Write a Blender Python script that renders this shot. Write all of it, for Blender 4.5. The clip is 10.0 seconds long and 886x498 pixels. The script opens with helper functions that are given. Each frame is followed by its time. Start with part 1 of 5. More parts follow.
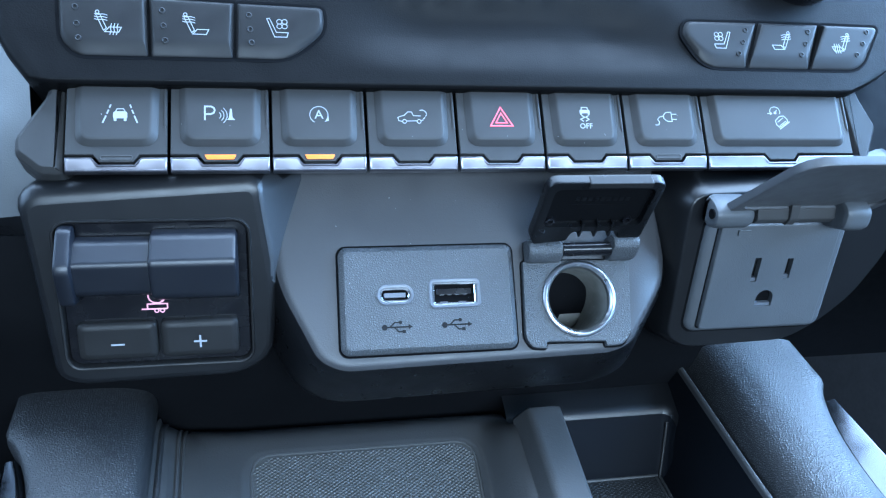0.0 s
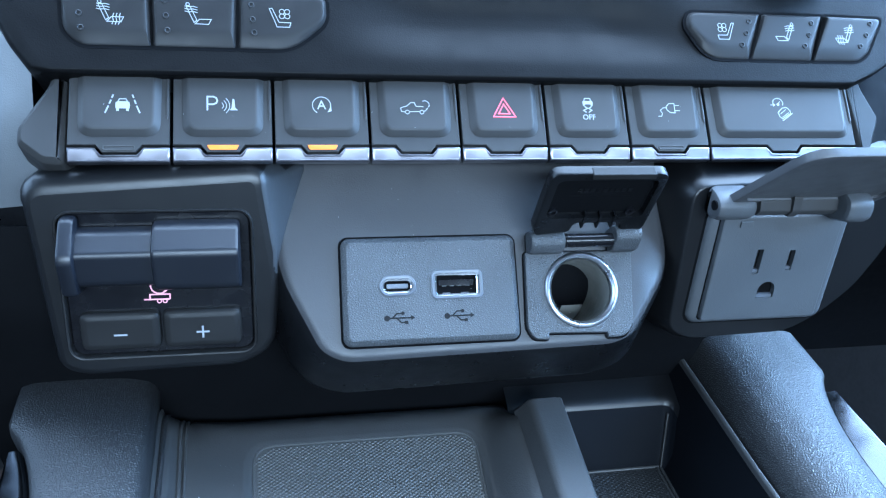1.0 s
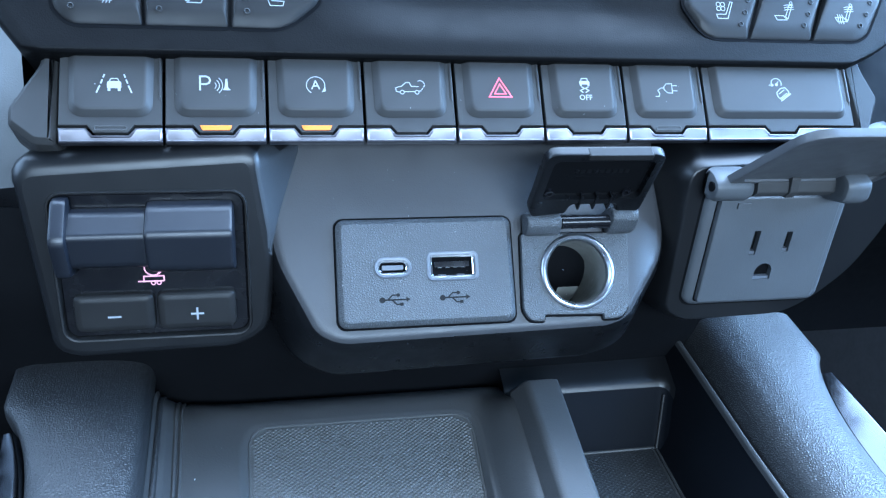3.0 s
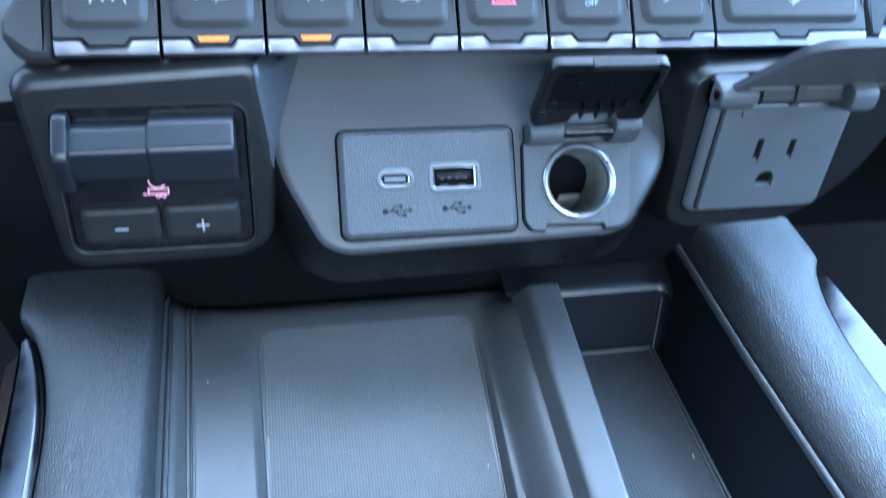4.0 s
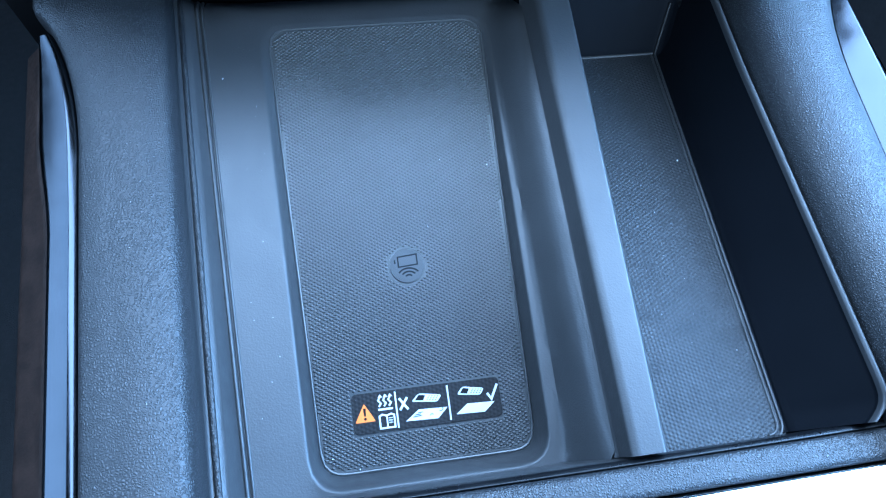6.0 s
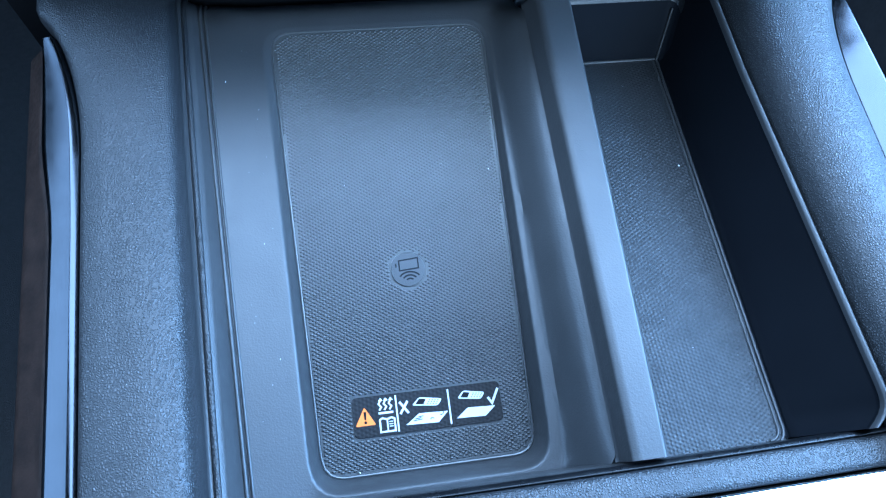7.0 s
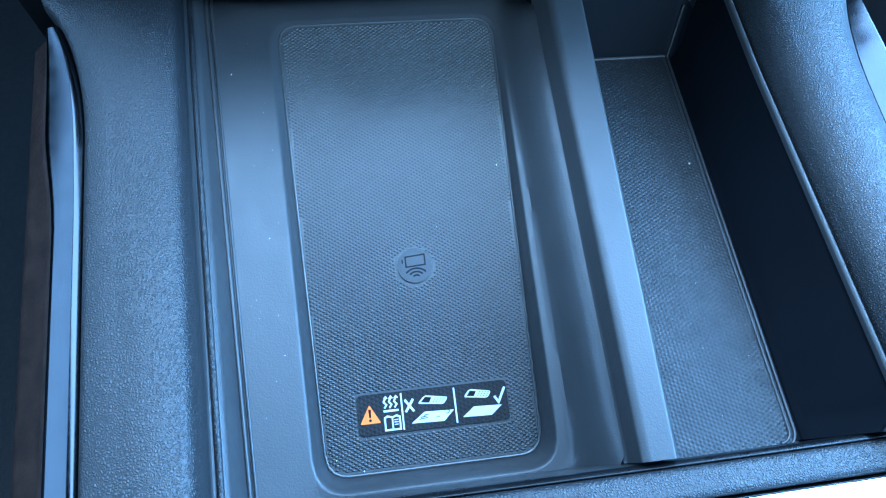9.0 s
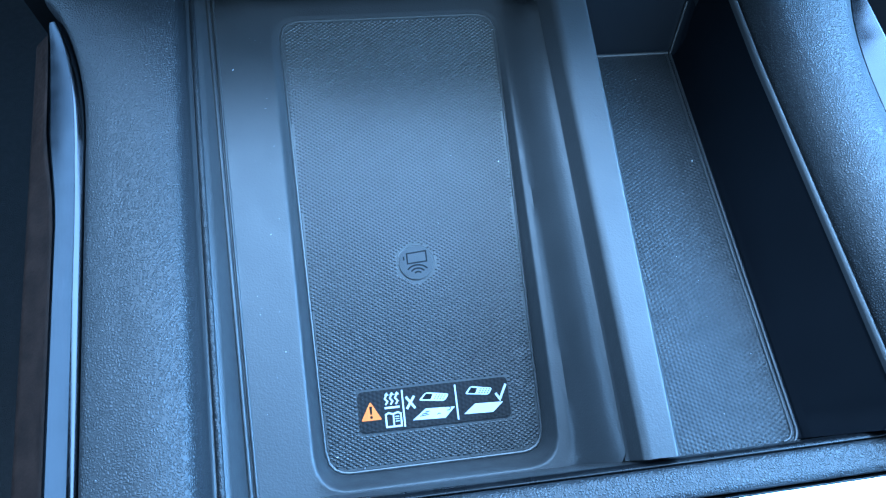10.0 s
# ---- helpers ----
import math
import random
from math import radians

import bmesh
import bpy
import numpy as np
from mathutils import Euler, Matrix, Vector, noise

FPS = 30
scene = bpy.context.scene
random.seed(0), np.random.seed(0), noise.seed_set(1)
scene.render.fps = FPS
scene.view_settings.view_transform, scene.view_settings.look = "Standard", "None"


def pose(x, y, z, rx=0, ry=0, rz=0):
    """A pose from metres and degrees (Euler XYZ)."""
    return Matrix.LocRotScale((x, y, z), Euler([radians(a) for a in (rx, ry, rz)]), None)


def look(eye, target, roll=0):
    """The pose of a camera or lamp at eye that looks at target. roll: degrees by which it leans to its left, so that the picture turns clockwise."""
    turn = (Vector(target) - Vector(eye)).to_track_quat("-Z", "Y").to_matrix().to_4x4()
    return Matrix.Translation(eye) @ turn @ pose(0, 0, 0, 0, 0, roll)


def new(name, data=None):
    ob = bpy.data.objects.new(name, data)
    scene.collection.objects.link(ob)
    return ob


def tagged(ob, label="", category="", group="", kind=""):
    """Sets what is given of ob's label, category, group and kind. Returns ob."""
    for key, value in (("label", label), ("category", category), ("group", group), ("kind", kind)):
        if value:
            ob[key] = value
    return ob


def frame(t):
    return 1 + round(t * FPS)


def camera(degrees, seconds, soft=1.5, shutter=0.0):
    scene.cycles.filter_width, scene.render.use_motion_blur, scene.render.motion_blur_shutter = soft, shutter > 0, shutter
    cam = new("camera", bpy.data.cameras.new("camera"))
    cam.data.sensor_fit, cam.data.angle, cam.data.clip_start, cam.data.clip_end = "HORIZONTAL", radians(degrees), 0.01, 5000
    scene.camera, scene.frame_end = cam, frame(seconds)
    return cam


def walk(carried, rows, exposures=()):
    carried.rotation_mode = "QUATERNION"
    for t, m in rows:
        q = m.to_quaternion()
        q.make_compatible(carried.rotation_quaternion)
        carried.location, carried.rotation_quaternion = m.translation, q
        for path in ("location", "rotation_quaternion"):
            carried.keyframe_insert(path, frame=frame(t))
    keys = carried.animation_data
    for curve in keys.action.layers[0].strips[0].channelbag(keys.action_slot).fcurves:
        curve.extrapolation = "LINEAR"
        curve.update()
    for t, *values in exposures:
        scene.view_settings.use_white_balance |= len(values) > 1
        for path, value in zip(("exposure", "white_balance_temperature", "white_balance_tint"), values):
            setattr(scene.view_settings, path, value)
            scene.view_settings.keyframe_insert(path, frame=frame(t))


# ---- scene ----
# Camera and walk
cam = camera(58.6, 10.0, soft=1.2, shutter=0.4)
PATH = [
    (0, (-0.02874, -0.13785, 0.98404), (0.03072, 0.12280, 0.84792), 4.40),
    (0.5, (-0.02983, -0.13814, 0.98494), (0.02989, 0.12164, 0.84727), 4.50),
    (1, (-0.02971, -0.13789, 0.98351), (0.02988, 0.12142, 0.84491), 4.54),
    (1.5, (-0.02916, -0.13782, 0.98362), (0.03025, 0.12104, 0.84412), 4.56),
    (2, (-0.02931, -0.13733, 0.98312), (0.03065, 0.12096, 0.84279), 4.61),
    (3.3, (-0.02855, -0.13699, 0.98269), (0.03146, 0.11750, 0.83560), 4.72),
    (3.5, (-0.02855, -0.13699, 0.98269), (0.03085, 0.11602, 0.83283), 4.69),
    (4, (-0.02844, -0.13503, 0.99001), (0.02850, 0.09822, 0.81014), 4.72),
    (4.3, (-0.03150, -0.13442, 1.00371), (0.02296, 0.06501, 0.78631), 6.06),
    (4.5, (-0.02981, -0.14418, 1.00924), (0.01854, 0.03814, 0.77596), 6.02),
    (4.8, (-0.03241, -0.13981, 1.00853), (0.01544, 0.01422, 0.75557), 8.70),
    (5, (-0.02920, -0.13881, 1.01009), (0.01455, 0.00704, 0.75161), 8.57),
    (5.5, (-0.02965, -0.13789, 1.00884), (0.01518, 0.00578, 0.74932), 9.10),
    (7, (-0.03015, -0.13891, 1.00736), (0.01467, 0.00715, 0.74918), 9.23),
    (7.5, (-0.03051, -0.13894, 1.00724), (0.01441, 0.00808, 0.74962), 9.25),
    (8, (-0.03168, -0.13768, 1.00463), (0.01326, 0.00868, 0.74664), 9.53),
    (8.5, (-0.03153, -0.13753, 1.00357), (0.01296, 0.00875, 0.74546), 9.54),
    (9, (-0.03142, -0.13777, 1.00336), (0.01251, 0.00831, 0.74503), 9.48),
    (9.5, (-0.03138, -0.13782, 1.00341), (0.01224, 0.00764, 0.74469), 9.54),
    (10, (-0.03146, -0.13767, 1.00263), (0.01190, 0.00764, 0.74377), 9.56),
]
EXPOSURES = [(0.0, 0.34, 5650, 8), (3.5, 0.42, 5650, 9), (4.4, 0.28, 5450, 8), (5.0, 0.06, 5050, 7), (8.6, -0.08, 5020, 6), (8.9, -0.12, 4620, 0), (10.0, -0.11, 4620, 0)]
walk(cam, [(t, look(eye, target, roll)) for t, eye, target, roll in PATH], EXPOSURES)

# Daylight: sky outside, its light standing in the windows of the cab
world = bpy.data.worlds.new("sky")
scene.world = world
world.use_nodes = True
wn = world.node_tree.nodes
sky = wn.new("ShaderNodeTexSky")
sky.sky_type, sky.sun_disc, sky.sun_elevation, sky.sun_rotation = "NISHITA", False, radians(50), radians(150)
wn["Background"].inputs[1].default_value = 0.05
world.node_tree.links.new(sky.outputs[0], wn["Background"].inputs[0])


def window_light(name, eye, target, sx, sy, energy, colour):
    data = bpy.data.lights.new(name, "AREA")
    data.shape, data.size, data.size_y, data.energy, data.color = "RECTANGLE", sx, sy, energy, colour
    ob = new(name, data)
    ob.matrix_world = look(eye, target)
    return ob


window_light("windscreen_light", (0.11, 0.36, 1.42), (0.04, 0.14, 0.80), 1.30, 0.66, 58, (0.56, 0.75, 1.0))
window_light("right_window_light", (0.80, 0.17, 1.27), (0.0, 0.05, 0.80), 1.15, 0.46, 68, (0.38, 0.64, 1.0))
window_light("left_window_light", (-0.80, 0.16, 1.25), (0.0, 0.05, 0.80), 0.95, 0.42, 12, (0.50, 0.72, 1.0))
window_light("rear_window_light", (0.10, -1.25, 1.42), (0.05, 0.1, 0.80), 1.2, 0.34, 54, (0.66, 0.84, 1.0))


# ---------------------------------------------------------------- helpers
MM = 0.001


def frame_at(o, slope):
    """A frame on the console's base: origin in millimetres, its y axis leaning by slope degrees."""
    return BASE @ Matrix.Translation(Vector(o) * MM) @ Matrix.Rotation(radians(slope), 4, "X")


BASE = Matrix.Translation((0, 0, 0.75)) @ Matrix.Rotation(radians(15), 4, "X")
DASH = frame_at((0, 117.3, 88.9), 37.46)
ROW = frame_at((0, 139.6, 133.75), 33.7)
SET_BACK = Matrix.Translation((-0.02874, -0.13785, 0.98404)) @ Matrix.Scale(1.03, 4) @ Matrix.Translation((0.02874, 0.13785, -0.98404))
ROW = SET_BACK @ ROW
BEZEL = SET_BACK @ DASH
BLOCK = frame_at((0, 111.84, 82.18), 67.46)
OUTLET = frame_at((142.05, 105.44, 79.84), 74.1)


def mesh_from(bm, mat, smooth=40):
    bmesh.ops.recalc_face_normals(bm, faces=bm.faces)
    for e in bm.edges:
        e.smooth = len(e.link_faces) == 2 and e.calc_face_angle(0) < radians(smooth)
    for f in bm.faces:
        f.smooth = True
    for v in bm.verts:
        v.co *= MM
    me = bpy.data.meshes.new("mesh")
    bm.to_mesh(me)
    bm.free()
    me.materials.append(mat)
    return me


def thing(name, m, at, label, category, group="", kind=""):
    ob = new(name)
    ob.empty_display_size = 0.01
    ob.matrix_basis = m @ Matrix.Translation(Vector(at) * MM)
    return tagged(ob, label, category, group, kind)


def even_shading(ob):
    mod = ob.modifiers.new("even_shading", "WEIGHTED_NORMAL")
    mod.keep_sharp, mod.weight = True, 100
    return ob


def part(name, bm, mat, parent, label="", smooth=40):
    ob = even_shading(new(name, mesh_from(bm, mat, smooth)))
    ob.parent = parent
    return tagged(ob, label)


def single(name, bm, mat, m, label, category, kind="", smooth=40):
    ob = even_shading(new(name, mesh_from(bm, mat, smooth)))
    ob.matrix_basis = m
    return tagged(ob, label, category, "", kind)


def rrect(w, h, r, cx=0, cy=0, seg=5):
    """The outline of a rectangle with rounded corners, anticlockwise."""
    out = []
    r = max(min(r, w / 2 - 1e-3, h / 2 - 1e-3), 1e-3)
    for k, (sx, sy) in enumerate(((1, 1), (-1, 1), (-1, -1), (1, -1))):
        for i in range(seg + 1):
            a = radians(90 * (k + i / seg))
            out.append((cx + sx * (w / 2 - r) + r * math.cos(a), cy + sy * (h / 2 - r) + r * math.sin(a)))
    return out


def circle(r, cx=0, cy=0, n=32, a0=0, a1=360):
    full = a1 - a0 >= 360
    k = n if full else n - 1
    return [(cx + r * math.cos(radians(a0 + (a1 - a0) * i / k)), cy + r * math.sin(radians(a0 + (a1 - a0) * i / k))) for i in range(n)]


def rounded(poly, r, seg=4):
    """A polygon with its corners rounded; r: one radius, or one for each corner."""
    out, n = [], len(poly)
    for i in range(n):
        p, a, b = Vector(poly[i]), Vector(poly[i - 1]), Vector(poly[(i + 1) % n])
        rr = r[i] if isinstance(r, (list, tuple)) else r
        da, db = (a - p), (b - p)
        d = min(rr, da.length * 0.45, db.length * 0.45)
        s, e = p + da.normalized() * d, p + db.normalized() * d
        for k in range(seg + 1):
            t = k / seg
            q = s * (1 - t) ** 2 + p * 2 * t * (1 - t) + e * t * t
            out.append((q.x, q.y))
    return out


def inset(poly, d):
    """The polygon (anticlockwise) moved inwards by d."""
    if abs(d) < 1e-9:
        return list(poly)
    out, n = [], len(poly)
    for i in range(n):
        p, a, b = Vector(poly[i]), Vector(poly[i - 1]), Vector(poly[(i + 1) % n])
        u, v = (p - a), (b - p)
        if u.length < 1e-6:
            u = v
        if v.length < 1e-6:
            v = u
        u, v = u.normalized(), v.normalized()
        nu, nv = Vector((-u.y, u.x)), Vector((-v.y, v.x))
        m = nu + nv
        m = m / max(m.length_squared, 0.5) * 2 if m.length > 1e-6 else nu
        q = p + m * d
        out.append((q.x, q.y))
    return out


def matched(poly, n=120):
    """The outline resampled to n points by its length, from its first point."""
    d = [0]
    for a, b in zip(poly, poly[1:] + poly[:1]):
        d.append(d[-1] + math.dist(a, b))
    xs, ys = [p[0] for p in poly] + [poly[0][0]], [p[1] for p in poly] + [poly[0][1]]
    return [(float(np.interp(d[-1] * k / n, d, xs)), float(np.interp(d[-1] * k / n, d, ys))) for k in range(n)]


def add_loops(bm, loops, cap0=True, cap1=True):
    """Closed loops of 3D points, each with the same count, skinned one to the next."""
    rings = [[bm.verts.new(p) for p in loop] for loop in loops]
    for a, b in zip(rings, rings[1:]):
        n = len(a)
        for i in range(n):
            bm.faces.new((a[i], a[(i + 1) % n], b[(i + 1) % n], b[i]))
    if cap0:
        bm.faces.new(rings[0][::-1])
    if cap1:
        bm.faces.new(rings[-1])
    return rings


def solid(poly, prof, bm=None, cap0=True, cap1=True, r=None):
    """A body over an outline: prof gives rows of (inset, height); r: the radius of the outline's corners."""
    bm = bm or bmesh.new()
    if r is None:
        add_loops(bm, [[(x, y, z) for x, y in inset(poly, d)] for d, z in prof], cap0, cap1)
    else:
        rs = r if isinstance(r, (list, tuple)) else [r] * len(poly)
        add_loops(bm, [[(x, y, z) for x, y in rounded(inset(poly, d), [max(q - d * 0.7, 0.15) for q in rs])] for d, z in prof], cap0, cap1)
    return bm


def rect(w, h, cx=0, cy=0):
    return [(cx + w / 2, cy + h / 2), (cx - w / 2, cy + h / 2), (cx - w / 2, cy - h / 2), (cx + w / 2, cy - h / 2)]


def soft(z0, z1, r=0.6):
    """A profile from z0 up to z1 with a rounded upper edge."""
    return [(0, z0), (0, z1 - r), (r * 0.29, z1 - r * 0.29), (r, z1)]


def holed(poly, holes, z0, z1, r=0.6, bm=None, edge=None):
    """A plate with a rounded upper edge and real holes of given outline and depth; holes: (outline, depth or None for through)."""
    bm = bm or bmesh.new()
    loops = [[(x, y, z) for x, y in inset(poly, d)] for d, z in edge or soft(z0, z1, r)]
    rings = add_loops(bm, loops, False, False)
    edges = [bm.edges.get((rings[-1][i], rings[-1][i - 1])) for i in range(len(rings[-1]))]
    for outline, depth in holes:
        lip = [(x, y, z1) for x, y in outline]
        low = [(x, y, z0 if depth is None else z1 - depth) for x, y in outline]
        rr = add_loops(bm, [lip, low], False, depth is not None)
        edges += [bm.edges.get((rr[0][i], rr[0][i - 1])) for i in range(len(rr[0]))]
    bmesh.ops.triangle_fill(bm, use_beauty=True, use_dissolve=False, edges=edges)
    return bm


def tube_ring(outer, inner, prof, bm=None):
    """A closed frame between two outlines of the same count: prof rows of (share from outer to inner, height)."""
    bm = bm or bmesh.new()
    loops = []
    for k, z in prof:
        loops.append([(a[0] + (b[0] - a[0]) * k, a[1] + (b[1] - a[1]) * k, z) for a, b in zip(outer, inner)])
    loops.append(loops[0])
    rings = [[bm.verts.new(p) for p in loop] for loop in loops[:-1]]
    rings.append(rings[0])
    for a, b in zip(rings, rings[1:]):
        n = len(a)
        for i in range(n):
            bm.faces.new((a[i], a[(i + 1) % n], b[(i + 1) % n], b[i]))
    return bm


def grid(rows, bm=None):
    """A sheet over rows of 3D points."""
    bm = bm or bmesh.new()
    vs = [[bm.verts.new(p) for p in row] for row in rows]
    for a, b in zip(vs, vs[1:]):
        for i in range(len(a) - 1):
            bm.faces.new((a[i], a[i + 1], b[i + 1], b[i]))
    return bm


def thick(bm, t):
    """Gives a sheet thickness t, downwards."""
    bmesh.ops.recalc_face_normals(bm, faces=bm.faces)
    bmesh.ops.solidify(bm, geom=bm.faces[:] + bm.edges[:] + bm.verts[:], thickness=t)
    return bm


def cyl(bm, a, b, r, n=20, r1=None):
    """A closed cylinder from a to b."""
    a, b = Vector(a), Vector(b)
    q = (b - a).to_track_quat("Z", "Y")
    r1 = r if r1 is None else r1
    loops = []
    for p, rr in ((a, r), (b, r1)):
        loops.append([tuple(p + q @ Vector((rr * math.cos(2 * math.pi * i / n), rr * math.sin(2 * math.pi * i / n), 0))) for i in range(n)])
    add_loops(bm, loops)
    return bm


def box(bm, x0, x1, y0, y1, z0, z1, r=0.0):
    add_loops(bm, [[(x, y, z) for x, y in rrect(x1 - x0 - 2 * d, y1 - y0 - 2 * d, max(r, 0.01), (x0 + x1) / 2, (y0 + y1) / 2, 3)]
                   for d, z in ((0, z0), (0, z1 - r * 0.6), (r * 0.2, z1 - r * 0.2), (r * 0.6, z1))])
    return bm


class Ink:
    """Flat printed strokes and patches, each a hair above the last."""

    def __init__(self, z=0.0, h=0.08, pen=0.56):
        self.bm, self.z, self.h, self.k, self.pen = bmesh.new(), z, h, 0, pen

    def patch(self, poly):
        z = self.z + self.h + 0.004 * self.k
        self.k += 1
        a = sum(p[0] * q[1] - q[0] * p[1] for p, q in zip(poly, poly[1:] + poly[:1]))
        poly = poly if a > 0 else poly[::-1]
        add_loops(self.bm, [[(x, y, self.z - 0.1) for x, y in poly], [(x, y, z) for x, y in poly]])
        return self

    def line(self, pts, w, closed=False):
        w *= self.pen
        pts = [Vector(p) for p in pts]
        n = len(pts)
        left, right = [], []
        for i in range(n):
            a = pts[i - 1] if i or closed else pts[0]
            b = pts[(i + 1) % n] if i < n - 1 or closed else pts[-1]
            u = (pts[i] - a).normalized() if (pts[i] - a).length > 1e-6 else (b - pts[i]).normalized()
            v = (b - pts[i]).normalized() if (b - pts[i]).length > 1e-6 else u
            m = Vector((-u.y - v.y, u.x + v.x))
            m = m / max(m.length_squared, 0.6) * 2 * (w / 2)
            left.append(pts[i] + m)
            right.append(pts[i] - m)
        z = self.z + self.h + 0.004 * self.k
        self.k += 1
        count = n if closed else n - 1
        for i in range(count):
            j = (i + 1) % n
            q = [right[i], right[j], left[j], left[i]]
            add_loops(self.bm, [[(p.x, p.y, self.z - 0.1) for p in q], [(p.x, p.y, z) for p in q]])
        return self

    def text(self, body, size, x, y):
        data = bpy.data.curves.new("writing", "FONT")
        data.body, data.size, data.align_x, data.align_y = body, size, "CENTER", "CENTER"
        data.extrude, data.resolution_u = 0.05, 3
        ob = bpy.data.objects.new("writing", data)
        me = bpy.data.meshes.new_from_object(ob)
        for v in me.vertices:
            v.co += Vector((x, y, self.z + 0.06))
        self.bm.from_mesh(me)
        bpy.data.objects.remove(ob)
        bpy.data.curves.remove(data)
        bpy.data.meshes.remove(me)
        return self


# ---------------------------------------------------------------- materials
def material(name, colour, rough, metal=0.0, bump=(), vary=0.12, vary_scale=40, coat=0.0, emit=None, spec=0.5, rough_vary=0.08, valley=0.0):
    """bump: rows of (kind, scale per metre, strength, height in mm); valley: shade between grains, painted into the
    colour.
    """
    m = bpy.data.materials.new(name)
    m.use_nodes = True
    nt = m.node_tree
    b = nt.nodes["Principled BSDF"]
    b.inputs["Roughness"].default_value = rough
    b.inputs["Metallic"].default_value = metal
    b.inputs["Coat Weight"].default_value = coat
    b.inputs["Coat Roughness"].default_value = 0.08
    b.inputs["Specular IOR Level"].default_value = spec
    if emit:
        b.inputs["Emission Color"].default_value = (*emit[:3], 1)
        b.inputs["Emission Strength"].default_value = emit[3]
    tc = nt.nodes.new("ShaderNodeTexCoord")
    no = nt.nodes.new("ShaderNodeTexNoise")
    no.inputs["Scale"].default_value, no.inputs["Detail"].default_value = vary_scale, 6
    nt.links.new(tc.outputs["Object"], no.inputs["Vector"])
    ramp = nt.nodes.new("ShaderNodeMapRange")
    ramp.inputs[1].default_value, ramp.inputs[2].default_value = 0.25, 0.75
    ramp.inputs[3].default_value, ramp.inputs[4].default_value = 1 - vary, 1 + vary
    nt.links.new(no.outputs[0], ramp.inputs[0])
    mul = nt.nodes.new("ShaderNodeVectorMath")
    mul.operation = "SCALE"
    mul.inputs[0].default_value = colour
    nt.links.new(ramp.outputs[0], mul.inputs["Scale"])
    nt.links.new(mul.outputs[0], b.inputs["Base Color"])
    rr = nt.nodes.new("ShaderNodeMapRange")
    rr.inputs[1].default_value, rr.inputs[2].default_value = 0.3, 0.7
    rr.inputs[3].default_value, rr.inputs[4].default_value = max(rough - rough_vary, 0.02), min(rough + rough_vary, 1)
    no2 = nt.nodes.new("ShaderNodeTexNoise")
    no2.inputs["Scale"].default_value, no2.inputs["Detail"].default_value = vary_scale * 3.7, 5
    nt.links.new(tc.outputs["Object"], no2.inputs["Vector"])
    nt.links.new(no2.outputs[0], rr.inputs[0])
    nt.links.new(rr.outputs[0], b.inputs["Roughness"])
    last = None
    for kind, scale, strength, height in bump:
        bp = nt.nodes.new("ShaderNodeBump")
        bp.inputs["Strength"].default_value = strength
        bp.inputs["Distance"].default_value = height * MM
        if kind == "noise":
            t = nt.nodes.new("ShaderNodeTexNoise")
            t.inputs["Scale"].default_value, t.inputs["Detail"].default_value = scale, 3
            nt.links.new(tc.outputs["Object"], t.inputs["Vector"])
            out = t.outputs[0]
        elif kind == "pebble":
            # rounded grains with narrow valleys, slightly out of line
            wob = nt.nodes.new("ShaderNodeTexNoise")
            wob.inputs["Scale"].default_value, wob.inputs["Detail"].default_value = scale * 0.6, 2
            nt.links.new(tc.outputs["Object"], wob.inputs["Vector"])
            mix = nt.nodes.new("ShaderNodeVectorMath")
            mix.operation = "MULTIPLY_ADD"
            mix.inputs[1].default_value = (0.55 / scale,) * 3
            nt.links.new(wob.outputs["Color"], mix.inputs[0])
            nt.links.new(tc.outputs["Object"], mix.inputs[2])
            t = nt.nodes.new("ShaderNodeTexVoronoi")
            t.feature = "DISTANCE_TO_EDGE"
            t.inputs["Scale"].default_value = scale
            nt.links.new(mix.outputs[0], t.inputs["Vector"])
            dome = nt.nodes.new("ShaderNodeMapRange")
            dome.interpolation_type = "SMOOTHSTEP"
            dome.inputs[1].default_value, dome.inputs[2].default_value = 0.0, 0.42
            nt.links.new(t.outputs["Distance"], dome.inputs[0])
            out = dome.outputs[0]
            if valley:
                # occlusion between the grains, painted as a darker base colour
                valley_shade = nt.nodes.new("ShaderNodeMapRange")
                valley_shade.inputs[3].default_value, valley_shade.inputs[4].default_value = 1 - valley, 1 + valley * 0.4
                tint = nt.nodes.new("ShaderNodeVectorMath")
                tint.operation = "SCALE"
                nt.links.new(out, valley_shade.inputs[0])
                nt.links.new(mul.outputs[0], tint.inputs[0])
                nt.links.new(valley_shade.outputs[0], tint.inputs["Scale"])
                nt.links.new(tint.outputs[0], b.inputs["Base Color"])
        else:
            # a lattice of small lozenges: the product of two slanted waves
            waves = []
            for kx, ky in ((0.5, 0.866), (0.5, -0.866), (1.0, 0.0)):
                d = nt.nodes.new("ShaderNodeVectorMath")
                d.operation = "DOT_PRODUCT"
                d.inputs[1].default_value = (kx * scale, ky * scale, 0)
                nt.links.new(tc.outputs["Object"], d.inputs[0])
                c = nt.nodes.new("ShaderNodeMath")
                c.operation = "COSINE"
                nt.links.new(d.outputs["Value"], c.inputs[0])
                waves.append(c)
            s1 = nt.nodes.new("ShaderNodeMath")
            s1.operation = "ADD"
            s2 = nt.nodes.new("ShaderNodeMath")
            s2.operation = "ADD"
            nt.links.new(waves[0].outputs[0], s1.inputs[0])
            nt.links.new(waves[1].outputs[0], s1.inputs[1])
            nt.links.new(s1.outputs[0], s2.inputs[0])
            nt.links.new(waves[2].outputs[0], s2.inputs[1])
            out = s2.outputs[0]
        nt.links.new(out, bp.inputs["Height"])
